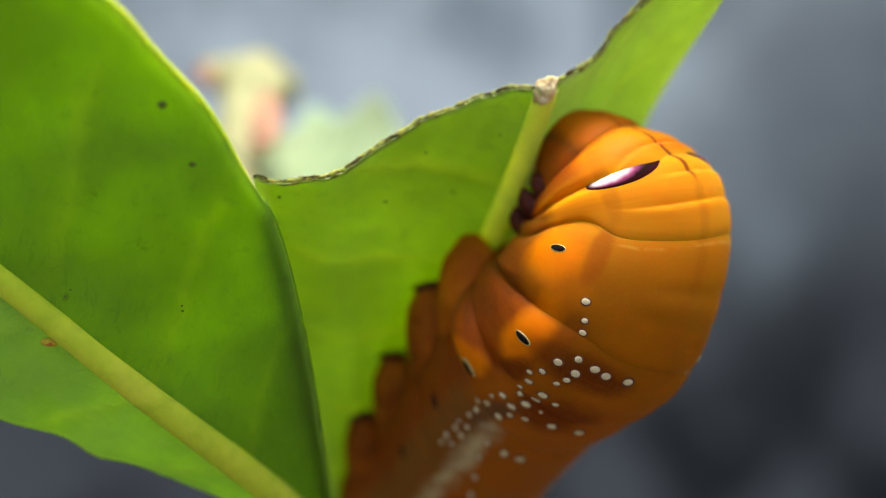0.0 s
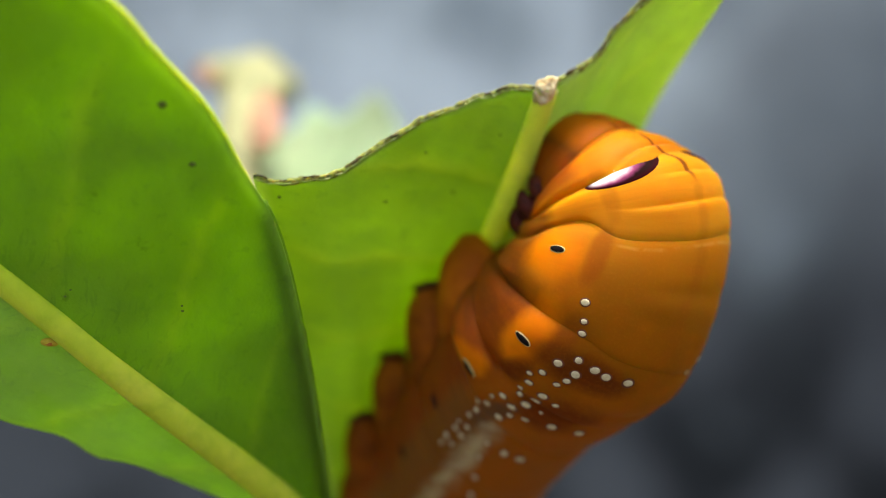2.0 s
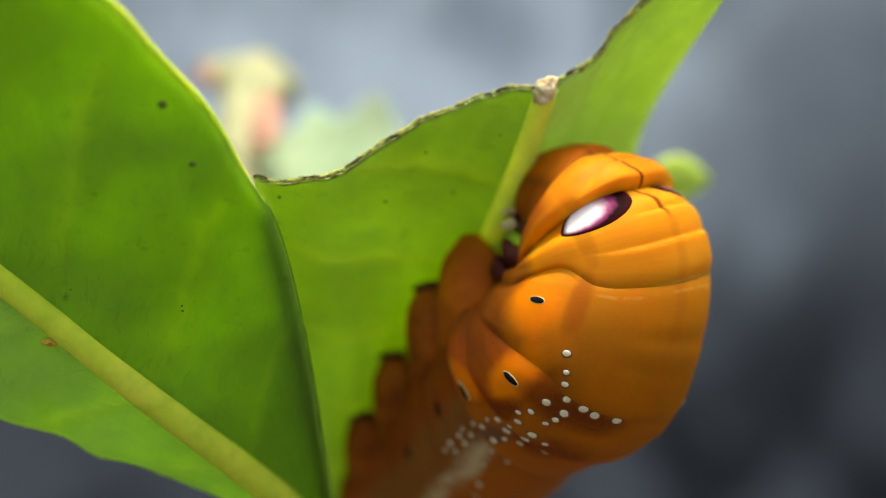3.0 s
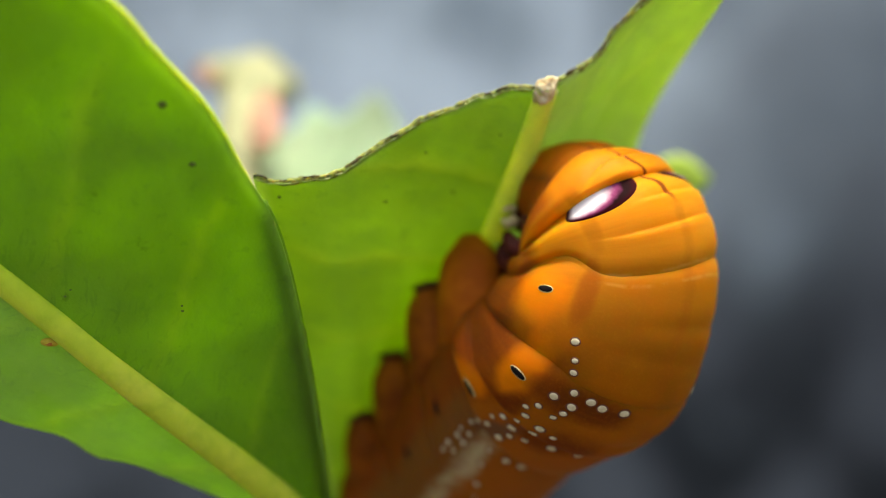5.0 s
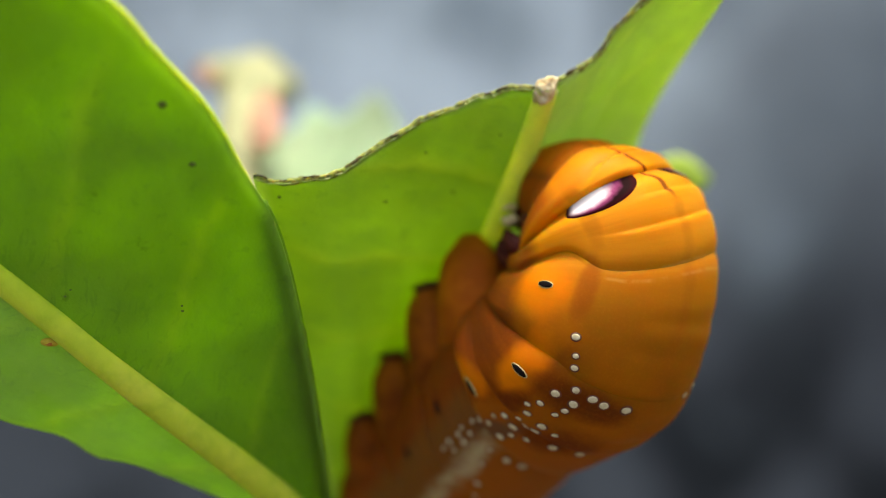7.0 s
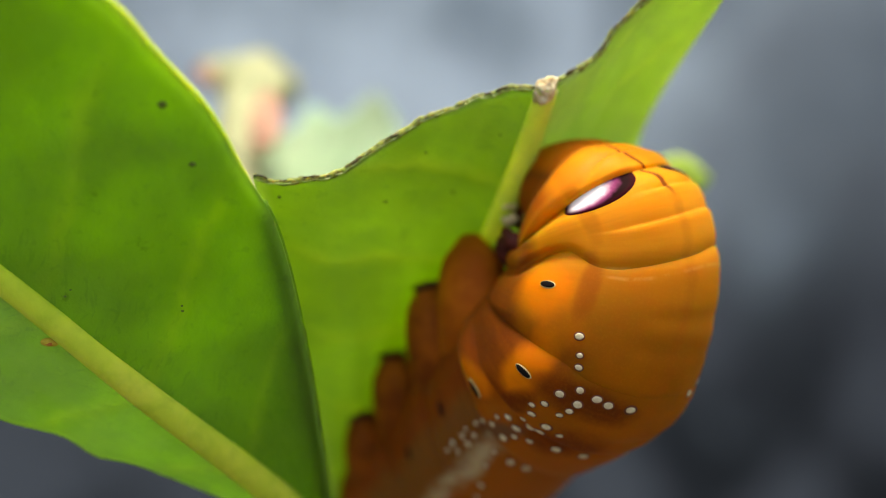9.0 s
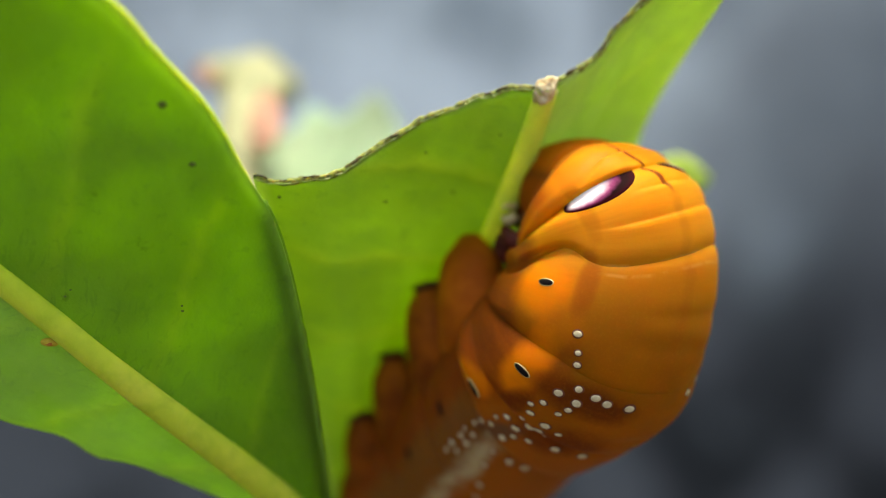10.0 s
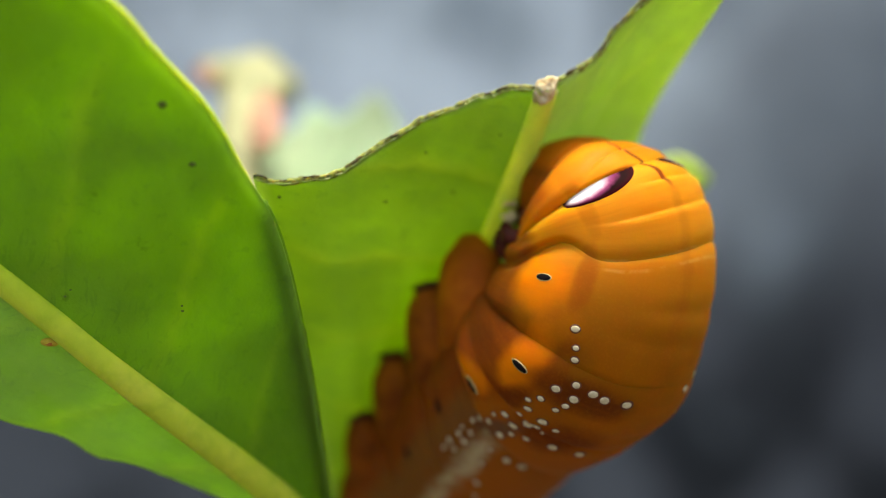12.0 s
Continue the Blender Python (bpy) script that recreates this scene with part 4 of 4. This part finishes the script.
MOVES = {
    11: [(0, 0, 0, 0, 0, 0), (1, 0, 0, 0, 0, 0), (2.5, -0.23, -0.31, 2, 0.8, 0.4), (2.8, -0.23, -0.31, 2, 0.8, 0.4), (2.9, -0.72, -1.18, 7.1, 2.9, 1.3), (3, -1.74, -2.8, 17, 7, 3), (3.2, -1.73, -2.8, 16.9, 7, 3), (4.8, -1.66, -2.65, 16, 6.6, 2.8), (6.5, -1.66, -2.54, 16, 6.6, 2.8), (9, -1.66, -2.5, 16, 6.6, 2.8), (10.5, -1.66, -2.42, 15, 6.2, 2.6), (12, -1.66, -2.34, 15, 6.2, 2.6)],
    10: [(0, 0, 0, 0, 0, 0), (1, 0, 0, 0, 0, 0), (2.5, -0.23, -0.26, 1, 0.6, 0.2), (2.8, -0.23, -0.26, 1, 0.6, 0.2), (2.9, -0.52, -1.07, 6.7, 3.8, 1.3), (3, -1.24, -2.54, 16, 9, 3), (3.2, -1.23, -2.53, 15.9, 9, 3), (4.8, -1.12, -2.32, 15, 8.4, 2.8), (6.5, -1.12, -2.2, 14.5, 8.2, 2.7), (9, -1.08, -2.16, 14, 7.9, 2.6), (10.5, -1.08, -2.09, 14, 7.9, 2.6), (12, -1.08, -1.98, 13, 7.3, 2.4)],
    9: [(0, 0, 0, 0, 0, 0), (1, 0, 0, 0, 0, 0), (2.5, -0.22, -0.19, 0, 0, 0), (2.8, -0.22, -0.19, 0, 0, 0), (2.9, -0.63, -0.94, 5.5, 3.8, 1.3), (3, -1.49, -2.25, 13, 9, 3), (3.2, -1.49, -2.23, 12.9, 9, 3), (4.8, -1.38, -1.88, 12, 8.3, 2.8), (6.5, -1.38, -1.73, 12, 8.3, 2.8), (9, -1.46, -1.58, 11.5, 8, 2.7), (10.5, -1.49, -1.47, 11, 7.6, 2.5), (12, -1.49, -1.35, 10.5, 7.3, 2.4)],
    8: [(0, 0, 0, 0, 0, 0), (1, 0, 0, 0, 0, 0), (2.5, -0.07, 0, 0, 0, 0), (2.8, -0.07, 0, 0, 0, 0), (2.9, -0.56, -1.08, 2.3, 0, 0.4), (3, -1.34, -2.58, 5.4, 0, 0.9), (3.2, -1.32, -2.53, 5.4, 0, 0.9), (4.8, -1.01, -1.72, 6.2, 0, 1), (6.5, -1.01, -1.46, 6, 0, 1), (9, -1.08, -1.24, 6, 0, 1), (10.5, -1.15, -1.01, 6, 0, 1), (12, -1.19, -0.79, 6, 0, 1)],
    7: [(0, 0, 0, 0, 0, 0), (1, 0, 0, 0, 0, 0), (2.5, -0.06, -0.06, 0.2, 0, 0), (2.8, -0.06, -0.06, 0.2, 0, 0), (2.9, -0.52, -1.26, 1, 0, 0), (3, -1.22, -3.01, 2.3, 0, 0), (3.2, -1.2, -2.97, 2.3, 0, 0), (4.8, -0.71, -2.37, 2.4, 0, 0), (6.5, -0.71, -2.03, 2.7, 0, 0), (9, -0.53, -1.89, 4.5, 0, 0), (10.5, -0.7, -1.66, 4.6, 0, 0), (12, -0.77, -1.44, 4.6, 0, 0)],
    6: [(0, 0, 0, 0, 0, 0), (1, 0, 0, 0, 0, 0), (2.5, -0, -0.08, 0.1, 0, 0), (2.8, -0, -0.08, 0.1, 0, 0), (2.9, -0.32, -1.01, 0.6, 0, 0), (3, -0.76, -2.4, 1.4, 0, 0), (3.2, -0.73, -2.37, 1.4, 0, 0), (4.8, -0.33, -2.05, 1.8, 0, 0), (6.5, -0.29, -1.83, 2.2, 0, 0), (9, 0, -1.83, 3, 0, 0), (10.5, -0.14, -1.7, 3.1, 0, 0), (12, -0.23, -1.52, 2.9, 0, 0)],
    5: [(0, 0, 0, 0, 0, 0), (1, 0, 0, 0, 0, 0), (2.5, 0.02, -0.05, -0.3, 0, 0), (2.8, 0.02, -0.05, -0.3, 0, 0), (2.9, -0.12, -0.66, -0.3, 0, 0), (3, -0.28, -1.57, -0.6, 0, 0), (3.2, -0.27, -1.56, -0.6, 0, 0), (4.8, 0.06, -1.43, -1.1, 0, 0), (6.5, 0.11, -1.34, -1, 0, 0), (9, 0.41, -1.48, -1.5, 0, 0), (10.5, 0.3, -1.46, -1.6, 0, 0), (12, 0.24, -1.35, -2.2, 0, 0)],
    4: [(0, 0, 0, 0, 0, 0), (1, 0, 0, 0, 0, 0), (2.5, 0, 0, 0, 0, 0), (2.8, 0, 0, 0, 0, 0), (2.9, 0.09, -0.2, 0.3, 0, 0), (3, 0.22, -0.48, 0.8, 0, 0), (3.2, 0.21, -0.48, 0.8, 0, 0), (4.8, 0.14, -0.49, -0.1, 0, 0), (6.5, 0.16, -0.45, -0.4, 0, 0), (9, 0.47, -0.59, -0.5, 0, 0), (10.5, 0.35, -0.56, -0.9, 0, 0), (12, 0.28, -0.49, -1.5, 0, 0)],
    3: [(0, 0, 0, 0, 0, 0), (1, 0, 0, 0, 0, 0), (2.5, 0, 0, 0, 0, 0), (2.8, 0, 0, 0, 0, 0), (2.9, 0.15, -0.03, -0, 0, 0), (3, 0.37, -0.06, -0, 0, 0), (3.2, 0.37, -0.06, -0, 0, 0), (4.8, 0.31, -0.06, -0, 0, 0), (6.5, 0.31, -0.06, -0, 0, 0), (9, 0.43, -0.12, -0, 0, 0), (10.5, 0.37, -0.12, -0, 0, 0), (12, 0.31, -0.06, -0, 0, 0)],
}
motions()
